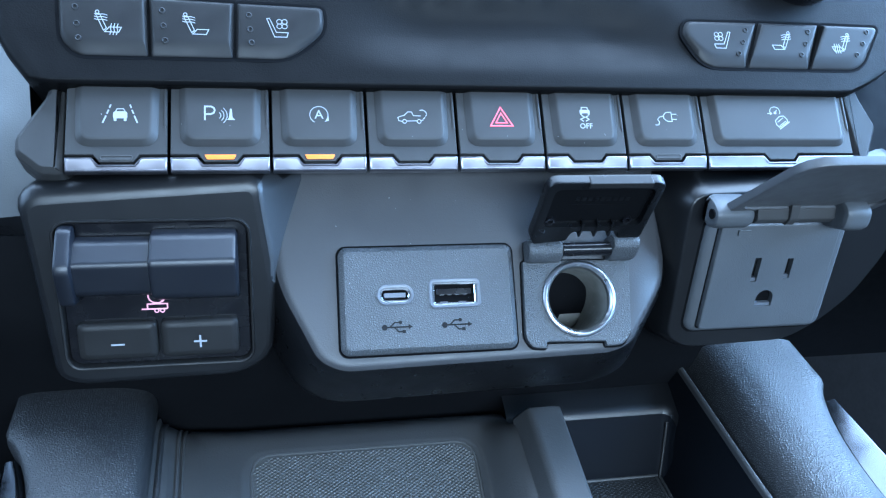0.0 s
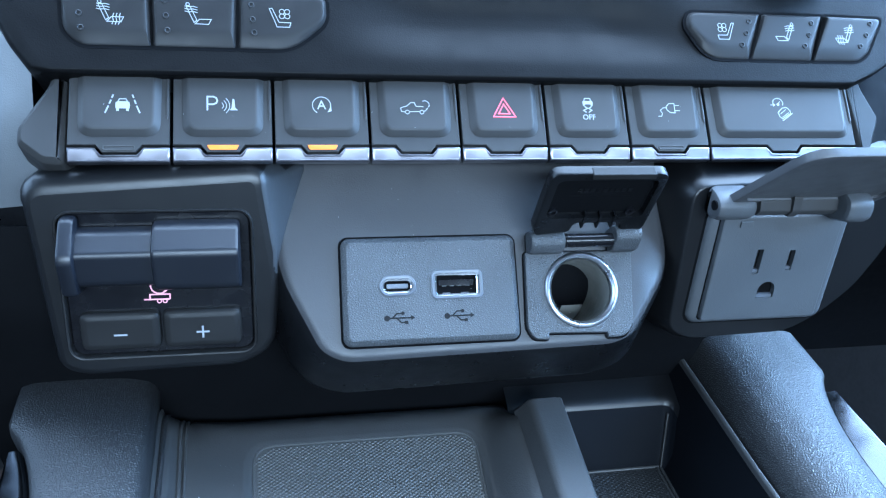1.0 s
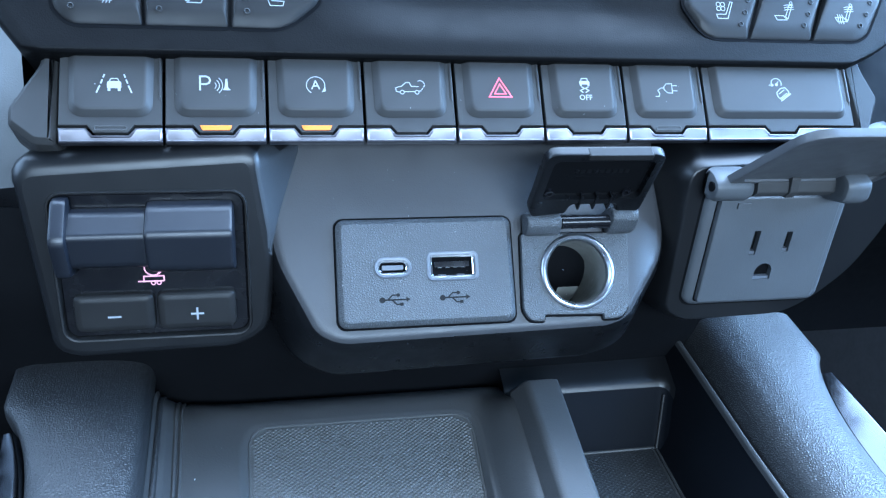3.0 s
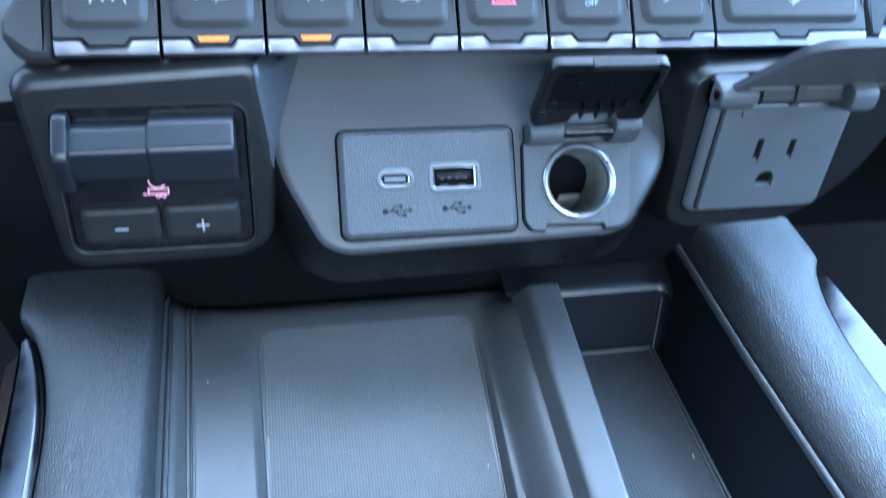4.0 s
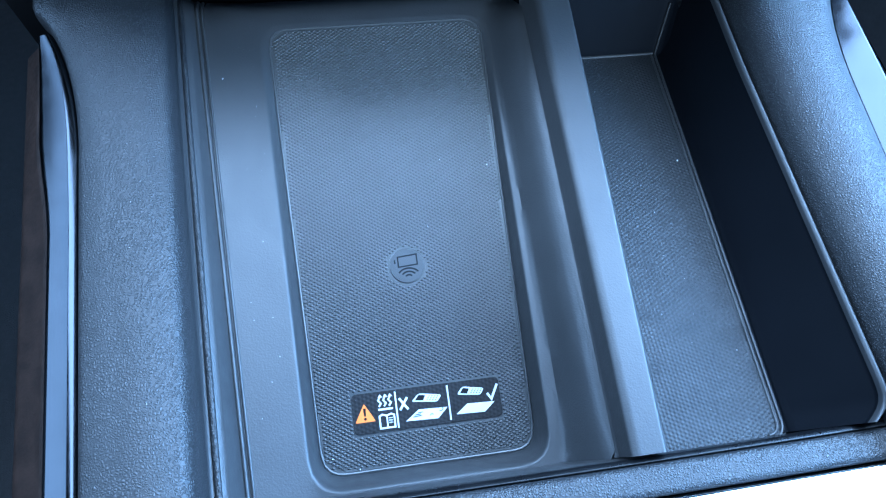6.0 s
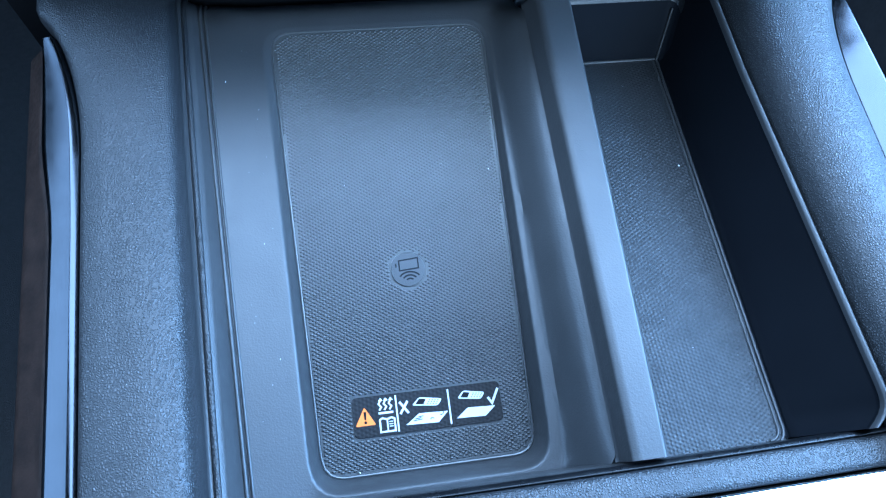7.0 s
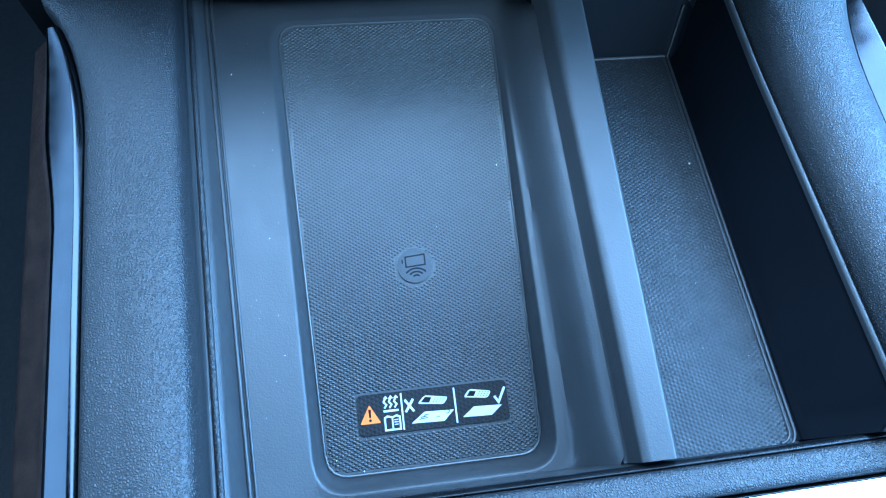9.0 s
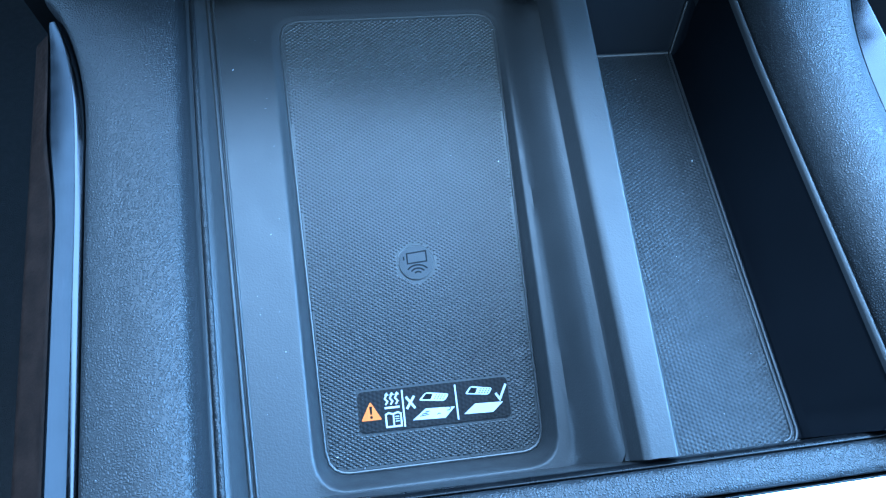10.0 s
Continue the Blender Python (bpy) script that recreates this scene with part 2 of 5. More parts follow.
        if last:
            nt.links.new(last.outputs[0], bp.inputs["Normal"])
        last = bp
    if last:
        nt.links.new(last.outputs[0], b.inputs["Normal"])
    return m


FINE = ("noise", 2200, 0.5, 0.12)
soft_black = material("soft_black_plastic", (0.0032, 0.0033, 0.0038), 0.32, bump=[FINE], spec=0.2)
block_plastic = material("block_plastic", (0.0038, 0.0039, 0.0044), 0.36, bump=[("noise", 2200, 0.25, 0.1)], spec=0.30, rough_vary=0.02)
# lighter copy of the block's plastic: window light on the facet, put into colour
lit_block_plastic = material("lit_block_plastic", (0.018, 0.0195, 0.022), 0.44, bump=[FINE], spec=0.5, rough_vary=0.02)
bezel_black = material("bezel_plastic", (0.0028, 0.0028, 0.0031), 0.5, bump=[FINE], spec=0.07)
seat_plastic = material("seat_switch_plastic", (0.011, 0.0107, 0.0108), 0.45, bump=[("noise", 3600, 0.2, 0.08)], spec=0.12)
panel_grey = material("panel_plastic", (0.025, 0.025, 0.027), 0.44, bump=[FINE], spec=0.32)
tray_plastic = material("tray_plastic", (0.031, 0.0308, 0.031), 0.42, bump=[("noise", 1500, 0.6, 0.12), ("noise", 420, 0.12, 0.2)], rough_vary=0.06, spec=0.38)
# narrow tray walls: their shade, facing away from the windows, is in the colour
shaded_chute_plastic = material("shaded_chute_plastic", (0.004, 0.0045, 0.0058), 0.55, bump=[("noise", 3000, 0.3, 0.12)], spec=0.02, rough_vary=0.03)
button_plastic = material("button_plastic", (0.025, 0.0245, 0.0245), 0.46, bump=[("noise", 3600, 0.2, 0.08)], spec=0.14)
grain_grey = material("grained_grey_plastic", (0.042, 0.045, 0.049), 0.48, bump=[("pebble", 1250, 0.9, 0.12)], spec=0.3, valley=0.2)
outlet_grey = material("smooth_grey_plastic", (0.044, 0.047, 0.051), 0.48, bump=[FINE], spec=0.24)
# outlet lid: grey raised for the window light that its angle catches
lid_grey_lit = material("lit_lid_plastic", (0.05, 0.051, 0.054), 0.48, bump=[FINE], spec=0.3)
rim_grey = material("port_rim_plastic", (0.062, 0.067, 0.078), 0.4, bump=[FINE])
leather = material("black_grained_leather", (0.020, 0.0205, 0.022), 0.42, bump=[("pebble", 1120, 0.98, 0.13)], spec=0.36, valley=0.5, rough_vary=0.02, vary=0.04)
gloss_black = material("gloss_black", (0.004, 0.004, 0.005), 0.25, spec=0.3)
void_black = material("matte_black", (0.0028, 0.0029, 0.0034), 0.8, spec=0.03)
chrome = material("polished_chrome", (0.82, 0.83, 0.85), 0.07, metal=1, vary=0.03, rough_vary=0.03)
satin = material("satin_chrome", (0.18, 0.172, 0.188), 0.36, metal=1, vary=0.05, rough_vary=0.05)
bright_satin = material("bright_satin_chrome", (0.46, 0.47, 0.50), 0.30, metal=1, vary=0.05, rough_vary=0.05)
steel = material("stamped_steel", (0.19, 0.185, 0.165), 0.45, metal=0.25, vary=0.2, vary_scale=120)
dark_steel = material("dark_steel", (0.10, 0.10, 0.11), 0.4, metal=0.8, vary=0.2)
brass = material("brass_contact", (0.55, 0.40, 0.14), 0.35, metal=1)
wood = material("dark_wood_trim", (0.013, 0.0075, 0.0055), 0.6, spec=0.1, bump=[("noise", 900, 0.4, 0.2)], vary=0.5, vary_scale=160)
mat_rubber = material("rubber_mat", (0.050, 0.0495, 0.049), 0.34, bump=[("noise", 2600, 0.25, 0.06)], spec=0.5, rough_vary=0.03, vary=0.06)
chute_rubber = material("chute_mat", (0.017, 0.0175, 0.0185), 0.5, bump=[("lattice", 4600, 0.9, 0.05)], spec=0.24)
emblem_mat = material("emblem_rubber", (0.020, 0.021, 0.022), 0.42, bump=[FINE])
emblem_dark = material("emblem_groove", (0.010, 0.010, 0.012), 0.8, spec=0.1)
slider_black = material("slider_plastic", (0.005, 0.0058, 0.0085), 0.40, bump=[("noise", 2600, 0.2, 0.08)], spec=0.36, rough_vary=0.03)
white_ink = material("white_print", (0.54, 0.56, 0.59), 0.5, vary=0.05)
symbol_ink = material("pale_grey_print", (0.20, 0.21, 0.23), 0.5, vary=0.05)
grey_ink = material("dark_print", (0.006, 0.006, 0.007), 0.6, spec=0.1)
red_ink = material("red_print", (0.80, 0.07, 0.10), 0.45, vary=0.05)
orange_ink = material("orange_print", (0.80, 0.17, 0.015), 0.5, vary=0.05)
sticker_black = material("sticker_film", (0.010, 0.009, 0.009), 0.6, bump=[("lattice", 4500, 0.4, 0.04)], spec=0.2)
amber = material("lit_amber_lens", (0.25, 0.06, 0.0), 0.5, emit=(1.0, 0.27, 0.01, 0.9), vary=0.05)
smoked_chrome = material("smoked_chrome", (0.043, 0.046, 0.052), 0.18, metal=1, vary=0.05, rough_vary=0.04)
pink_lit = material("lit_pink_symbol", (0.4, 0.2, 0.25), 0.4, emit=(1.0, 0.42, 0.58, 0.5), vary=0.05)
lens_dark = material("unlit_lens", (0.006, 0.0065, 0.0075), 0.5, spec=0.2)
carpet = material("black_carpet", (0.008, 0.008, 0.009), 0.95, bump=[("noise", 700, 0.8, 1.0)])
headliner = material("grey_headliner", (0.12, 0.115, 0.11), 0.95, bump=[("noise", 900, 0.4, 0.6)])
cab_trim = material("cab_trim", (0.05, 0.05, 0.055), 0.6, bump=[("noise", 900, 0.3, 0.4)])
side_trim = material("side_trim_plastic", (0.060, 0.064, 0.068), 0.5, bump=[FINE])

# ---------------------------------------------------------------- cab shell
def cab_box(name, x0, x1, y0, y1, z0, z1, mat, label, category):
    bm = bmesh.new()
    box(bm, x0 * 1000, x1 * 1000, y0 * 1000, y1 * 1000, z0 * 1000, z1 * 1000, 6)
    return single(name, bm, mat, Matrix(), label, category, "structure")


cab_box("floor", -0.85, 0.85, -1.45, 1.1, 0.10, 0.15, carpet, "black carpeted floor of the cab", "floor")
cab_box("ceiling", -0.85, 0.85, -1.45, 0.02, 1.55, 1.60, headliner, "grey fabric headliner of the cab", "ceiling")
cab_box("wall_left", -0.90, -0.85, -1.45, 1.1, 0.15, 1.02, cab_trim, "black lower door trim of the driver side", "wall")
cab_box("wall_right", 0.85, 0.90, -1.45, 1.1, 0.15, 1.02, cab_trim, "black lower door trim of the passenger side", "wall")
cab_box("wall_back", -0.85, 0.85, -1.50, -1.45, 0.15, 1.15, cab_trim, "black rear wall of the cab", "wall")
cab_box("wall_front", -0.85, 0.85, 1.05, 1.10, 0.15, 1.0, carpet, "black firewall carpet behind the footwells", "wall")
# pillars that carry the roof between the windows
for side in (-1, 1):
    for y0, z0, y1, z1 in ((760, 1000, 0, 1570), (-500, 1000, -540, 1570), (-1400, 1000, -1400, 1570)):
        single("pillar", cyl(bmesh.new(), (side * 875, y0, z0), (side * 845, y1, z1), 28, 16), cab_trim, Matrix(), "black trimmed roof pillar of the cab", "pillar", "structure")

# ---------------------------------------------------------------- dashboard
# upper bezel: a sheet with a rounded lip below and a shallow scoop between the seat switches
LEFT_U = [(45.4, -88), (45.8, -95.3), (47.2, -98.9), (54, -103.8), (62, -108), (150, -116)]
RIGHT_U = [(45.4, 160), (46.0, 166.5), (49.6, 175.0), (53.5, 181.8), (62, 194), (150, 205)]


def nearer(u, v, dn):
    """The same place of the bezel seen on a surface dn millimetres nearer."""
    k = 1 - 0.00475 * dn
    return -28.7 + (u + 28.7) * k, -29 + (v + 29) * k


LEFT_U = [nearer(u, v, 3)[::-1] for v, u in LEFT_U]
RIGHT_U = [nearer(u, v, 3)[::-1] for v, u in RIGHT_U]
V0 = LEFT_U[0][0]


def edge_at(rows, v):
    return float(np.interp(v, [r[0] for r in rows], [r[1] for r in rows]))


def smooth01(t):
    t = min(max(t, 0), 1)
    return t * t * (3 - 2 * t)


def bezel_n(u, v):
    across = smooth01((u + 20) / 40) * (1 - smooth01((u - 74 + (v - 64) * 0.9) / 40))
    up = smooth01((v - 49) / 15) * (1 - smooth01((v - 66) / 16))
    return 27 - 4.5 * across * up


rows = []
vs = [V0 + 0.2 * k for k in range(8)] + [V0 + 1.8 + 1.4 * k for k in range(28)] + [90, 105, 125, 150]
for j, v in enumerate(vs):
    a, b = edge_at(LEFT_U, v), edge_at(RIGHT_U, v)
    lip = 1.4 * (1 - min((v - V0) / 1.4, 1)) ** 2
    row = [(a - 1.0, v, 4.0), (a - 0.8, v, 23.5 - lip), (a, v, 25.9 - lip)]
    row += [(a + 1.5 + (b - a - 3) * i / 80, v, bezel_n(a + (b - a) * i / 80, v) - lip) for i in range(81)]
    row += [(b, v, 25.9 - lip), (b + 0.8, v, 23.5 - lip), (b + 1.0, v, 4.0)]
    rows.append(row)
under = [(p[0], V0 + 1.5, min(p[2], 8.0)) for p in rows[0]]
single("dashboard_bezel", grid([under] + rows), bezel_black, BEZEL, "black soft-touch dashboard bezel with a shallow scoop", "dashboard", "structure", 60)

# the dash behind and above everything
bm = bmesh.new()
grid([[(u, v, n - (100 if abs(u - 45) > 200 else 0)) for u in (-760, -260, -125, 215, 350, 760)] for v, n in ((-40, -330), (30, -260), (85, -40), (150, 20), (250, 45), (300, 50), (420, -30), (700, -420))], bm)
single("dashboard_shell", thick(bm, 8), void_black, DASH, "black dashboard shell below the windscreen", "dashboard", "structure", 60)

# side trims left and right of the bezel, turning away
def side_row(v):
    return [(-99 - 70 * smooth01(k / 8) - 0.06 * v, v, 8 - 26 * smooth01(k / 8) + 0.03 * v - 0.012 * max(46 - v, 0) ** 2) for k in range(9)][::-1]


single("side_trim", grid([side_row(v) for v in (14, 18, 22, 28, 34, 40, 48, 60, 90, 150)]), side_trim, DASH, "smooth grey-blue dashboard side trim by the driver", "trim", "structure", 60)
single("side_trim", grid([side_row(v) for v in (-46, -38, -30, -22, -14, -6, 2, 8, 13.9)]), soft_black, DASH, "black lower dashboard side trim by the driver", "trim", "structure", 60)
rows = []
for v in (5, 20, 40, 60, 90, 150):
    rows.append([(168 + 60 * k / 8 + 0.06 * v, v, 8 - 18 * smooth01(k / 8) + 0.03 * v) for k in range(9)])
single("side_trim", grid(rows), void_black, DASH, "smooth dark dashboard side trim by the passenger", "trim", "structure", 60)

# middle panel with the ports
def panel_bend(x):
    """How far the panel falls away beside the mains outlet."""
    return 0.009 * min(max(x - 85, 0), 22) ** 2


MID = rounded([(-31, 30), (-32.0, -8.6), (-18.5, -36), (-11, -39.6), (80, -38), (87, -35.5), (105, -12), (104, 12), (106, 30)],
              [6, 10, 9, 9, 9, 10, 9, 6, 6], 6)
bm = holed(MID, [(circle(12.9, 69.0, -18.6, 40), None)], -3.0, -2.0, edge=[(0, -3.1), (0.9, -2.5), (1.8, -2.12), (2.8, -2.0)])
bmesh.ops.remove_doubles(bm, verts=bm.verts, dist=0.005)
for x in range(86, 104, 2):
    bmesh.ops.bisect_plane(bm, geom=bm.verts[:] + bm.edges[:] + bm.faces[:], plane_co=(x, 0, 0), plane_no=(1, 0, 0))
for v in bm.verts:
    v.co.z -= panel_bend(v.co.x)
single("dashboard_panel", bm, panel_grey, DASH, "dark grey lower dashboard panel with softly rounded edges", "dashboard", "structure", 50)
# the panel's rolled underside, its shade given by a black material
bm = solid(MID, [(-8, -60), (-9.8, -30), (-9.2, -23.0), (-3.2, -8.2), (-1.7, -5.3), (-0.7, -3.8), (0, -3.1)], None, True, False)
for v in bm.verts:
    v.co.z -= panel_bend(v.co.x)
single("panel_underside_shade", bm, soft_black, DASH, "underside of the grey dashboard panel, its shade put into a black colour", "dashboard", "structure", 50)

# raised block round the brake controller
BLK = matched(rounded([(-102, 24.6), (-97.4, -31), (-92, -33), (-44, -32), (-35.4, -27), (-33.4, -4), (-37.8, 28.4)], [4, 5, 5, 5, 6, 3, 1.5]), 200)
bm = holed(BLK, [(rrect(56.6, 48.4, 4.2, -67.5, -4.8), 9)], -0.02, 0, 0.02)


def block_side(p, q):
    """How deep the block's flank goes at an outline point p with outward direction q, and how far it spreads."""
    right = max(q.x, 0) ** 2 * (1 if p[1] > -2 else 0)
    facet = 4.5 + 0.62 * max(p[1], 0)
    depth = 24 * (1 - right) + facet * right
    return depth, (3.0 + 2.0 * max(q.y, 0)) * (1 - right) + (4.5 + 0.92 * (facet - 4.5)) * right


flank = [[] for _ in range(9)]
for k, p in enumerate(BLK):
    e = Vector(BLK[(k + 1) % len(BLK)]) - Vector(BLK[k - 1])
    q = Vector((e.y, -e.x)).normalized()
    depth, spread = block_side(p, q)
    rr = min(2.6 + 3.6 * max(q.y, 0) + (1.6 * max(q.x, 0) if p[1] > -2 else 0), depth * 0.6)
    steps = [(rr * math.sin(radians(t)), -rr * (1 - math.cos(radians(t)))) for t in np.linspace(0, 72 - 27 * (max(q.x, 0) if p[1] > -2 else 0), 5)]
    steps += [(steps[-1][0] + (spread - steps[-1][0]) * t, steps[-1][1] + (-depth - steps[-1][1]) * t) for t in (0.15, 0.4, 0.7, 1.0)]
    for row, (off, z) in zip(flank, steps):
        row.append((p[0] + q.x * off, p[1] + q.y * off, z - 0.02))
add_loops(bm, flank, False, False)
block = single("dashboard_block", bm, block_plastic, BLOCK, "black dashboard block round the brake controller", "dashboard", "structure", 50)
block.data.materials.append(lit_block_plastic)
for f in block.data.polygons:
    # the smooth facet that falls away to the port panel, window light in its colour
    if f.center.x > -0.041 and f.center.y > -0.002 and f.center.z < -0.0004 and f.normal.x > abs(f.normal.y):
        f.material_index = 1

# pod behind the mains outlet
POD = rounded([(-34, 30), (-32, -26), (-24, -30.5), (17, -29.5), (29, -22), (40, -10.7), (48.5, 7), (54, 34)], 6)
bm = solid(POD, [(-7, -50), (-6, -20), (-3, -9), (-0.8, -5.4), (0, -4.5)])
single("outlet_pod", bm, block_plastic, OUTLET, "black dashboard pod behind the mains outlet", "dashboard", "structure", 50)

# black sheet added for the shade under the dashboard, in front of the console
bm = grid([[(x, y + 0.0004 * (x - 5) ** 2 * (0.2 if x > 0 else 0.1), z) for x in (-140, -105, -75, -45, -15, 15, 45, 75, 105, 141)]
           for y, z in ((131, 85), (119, 66), (118, 54), (120, 40), (122, 14), (122.5, -8), (123, -40))])
single("underdash_shade", thick(bm, 3), void_black, BASE, "added black sheet for the dark gap under the dashboard", "dashboard", "structure", 60)

# ---------------------------------------------------------------- switch row
BOUNDS = [-88.8, -60.35, -31.5, -3.0, 25.2, 53.4, 81.2, 109.3, 164.6]


def switch(k, label):
    u0, u1 = BOUNDS[k] + 0.4, BOUNDS[k + 1] - 0.4
    mid = (u0 + u1) / 2
    if k == 7:
        mid = 136.6
    w = (u1 - u0) / 2
    th = thing("dashboard_switch", ROW, (mid, -10, 0), label, "switch", "switches in the dashboard row")
    a, b = u0 - mid, u1 - mid
    body = [(a, 15), (a, -10.7), (-6.3, -10.7), (-4.5, -12.9), (4.5, -12.9), (6.3, -10.7), (b, -10.7), (b, 15)]
    part("switch_body", solid(body, [(0.5, -4), (0, -0.5), (0.2, -0.12), (0.5, 0)]), button_plastic, th)
    pa, pb = a + 2.3, b - 2.1
    face = [(pa, 15), (pa + 0.5, -8.2), (pb - 0.5, -8.2), (pb, 15)]
    part("raised_face", solid(face, [(-0.2, -0.3), (0, 0.05), (0.35, 0.35), (1.5, 1.35), (1.9, 1.6), (2.5, 1.7)], r=[0.3, 4.0, 4.0, 0.3]), button_plastic, th)
    # a small shoulder beside the raised face
    part("shoulder", solid([(b - 1.15, 12.4), (b - 1.15, -1.5), (b - 0.7, -3.0), (b - 0.2, -1.5), (b - 0.2, 12.4)], [(0, -0.2), (0.05, 0.2), (0.3, 0.35)]), button_plastic, th)
    strip = [(a, -15.6), (b, -15.6), (b, -11.35), (6.6, -11.35), (4.8, -13.5), (-4.8, -13.5), (-6.6, -11.35), (a, -11.35)]
    # bright upper lip, the face below it leaning back
    bm = solid(strip, [(0.2, -3), (0, -0.7), (0.04, -0.3), (0.2, -0.12), (0.55, -0.08), (0.8, -0.3)])
    for v in bm.verts:
        v.co.z -= 0.42 * max(-13.9 - v.co.y, 0) ** 1.3
    part("chrome_strip", bm, satin, th, "satin chrome strip")
    return th


def indicator(th, mat, label):
    lens = rounded([(-4.5, -10.8), (-3.8, -12.2), (3.8, -12.2), (4.5, -10.8)], 0.3, 2)
    part("indicator", solid(lens, [(0, -0.2), (0, 0.25), (0.15, 0.35)]), mat, th, label)


Z = 1.7
sw = [switch(0, "dark grey switch with a white lane-keeping symbol, unlit"),
      switch(1, "dark grey parking-sensor switch with its amber lamp lit"),
      switch(2, "dark grey engine-stop switch with its amber lamp lit"),
      switch(3, "dark grey switch with a white tailgate symbol"),
      switch(4, "dark grey hazard switch with a red triangle"),
      switch(5, "dark grey traction switch with a white skidding car"),
      switch(6, "dark grey switch with a white mains plug symbol"),
      switch(7, "wide dark grey switch with a white hill-descent symbol")]
indicator(sw[1], amber, "lit amber lamp")
indicator(sw[2], amber, "lit amber lamp")
for k in (0, 6):
    bm = tube_ring(rrect(9.0, 1.5, 0.7, 0, -11.6), rrect(8.2, 0.8, 0.4, 0, -11.6), [(0, -0.1), (0, 0.12), (0.5, 0.2), (1, 0.12), (1, -0.1)])
    part("indicator", bm, button_plastic, sw[k])


def symbol(th, ink, mat=None, label="white symbol"):
    part("symbol", ink.bm, mat or symbol_ink, th, label)


# lane keeping
i = Ink(Z)
sx = 1.2
for s in (-1, 1):
    for p, q in (((2.6, 3.9), (2.95, 2.9)), ((3.15, 2.3), (3.6, 1.1)), ((3.8, 0.5), (4.7, -1.7))):
        i.line([(sx + s * p[0], p[1]), (sx + s * q[0], q[1])], 0.75)
i.line([(sx - 1.3, 1.7), (sx - 0.9, 2.6), (sx + 0.9, 2.6), (sx + 1.3, 1.7)], 0.42)
i.patch(rounded([(sx - 1.9, 1.5), (sx - 1.9, -0.3), (sx + 1.9, -0.3), (sx + 1.9, 1.5), (sx + 1.4, 1.8), (sx - 1.4, 1.8)], 0.3, 2))
i.patch([(sx - 1.7, -0.3), (sx - 1.7, -1.1), (sx - 1.0, -1.1), (sx - 1.0, -0.3)])
i.patch([(sx + 1.0, -0.3), (sx + 1.0, -1.1), (sx + 1.7, -1.1), (sx + 1.7, -0.3)])
symbol(sw[0], i)
# parking sensor
i = Ink(Z)
i.line([(-4.2, -0.7), (-4.2, 3.6), (-2.5, 3.6), (-1.7, 3.2), (-1.4, 2.4), (-1.7, 1.6), (-2.5, 1.2), (-4.1, 1.2)], 0.85)
for r in (1.2, 2.1, 3.0):
    i.line([(-0.9 + r * math.cos(radians(a)), 0.8 + r * math.sin(radians(a))) for a in range(-50, 51, 20)], 0.36)
i.patch([(2.1, -0.6), (4.4, -0.6), (3.6, 0.2), (3.4, 2.9), (2.9, 2.9), (2.6, 0.2)])
symbol(sw[1], i)
# engine stop
i = Ink(Z).text("A", 4.0, 0, 1.2)
i.line([(2.7 * math.cos(radians(a)), 1.2 + 2.7 * math.sin(radians(a))) for a in range(-20, 241, 13)], 0.42)
i.patch([(2.9, -0.6), (1.7, -1.0), (2.8, 0.9)])
symbol(sw[2], i)
# pickup with tailgate
i = Ink(Z)
i.line([(-3.2, -0.7), (-4.3, -0.5), (-4.5, 0.6), (-3.6, 1.0), (-2.6, 1.2), (-1.4, 2.4), (-0.2, 2.4), (0.3, 1.2), (2.6, 1.1)], 0.4)
i.line([(-1.9, -0.6), (1.4, -0.5)], 0.4)
i.line([(2.5, -0.4), (3.4, -0.2)], 0.4)
for cx in (-2.5, 2.0):
    i.line(circle(0.62, cx, -0.7, 12), 0.36, True)
i.line([(3.4, 0.1), (3.9, 0.6)], 0.5)
i.line([(4.1, 1.0), (4.5, 1.6)], 0.5)
i.line([(2.4, 2.9), (3.2, 3.1), (4.0, 2.7), (4.5, 1.9)], 0.4)
symbol(sw[3], i)
# hazard
i = Ink(Z)
i.line([(0, 4.2), (-3.6, -2.0), (3.6, -2.0)], 0.62, True)
i.line([(0, 2.2), (-1.85, -1.0), (1.85, -1.0)], 0.55, True)
symbol(sw[4], i, red_ink, "red triangle")
# traction
i = Ink(Z).text("OFF", 2.5, 0, -2.0)
i.line([(-1.2, 3.5), (-0.9, 4.5), (0.9, 4.5), (1.2, 3.5)], 0.5)
i.patch(rounded([(-1.7, 2.5), (1.7, 2.5), (1.7, 3.6), (-1.7, 3.6)], 0.3, 2))
for s in (-1, 1):
    i.patch([(s * 1.0, 2.0), (s * 1.6, 2.0), (s * 1.6, 2.6), (s * 1.0, 2.6)])
    i.line([(s * 1.2, 1.7), (s * 0.2, 1.1), (s * 1.4 - 0.2, 0.4), (s * 0.4 - 0.3, -0.3)], 0.5)
symbol(sw[5], i)
# plug
i = Ink(Z)
i.line([(-4.0, -1.4), (-2.8, -1.4), (-2.4, -0.4), (-3.0, 0.6), (-2.0, 1.5), (-0.6, 1.6)], 0.4)
i.line([(2.1, 3.1), (0.2, 3.0), (-0.8, 1.9), (-0.7, 0.9), (0.4, -0.1), (2.1, -0.2)], 0.42, True)
i.line([(2.1, 2.4), (3.9, 2.4)], 0.4)
i.line([(2.1, 0.6), (3.9, 0.6)], 0.4)
symbol(sw[6], i)
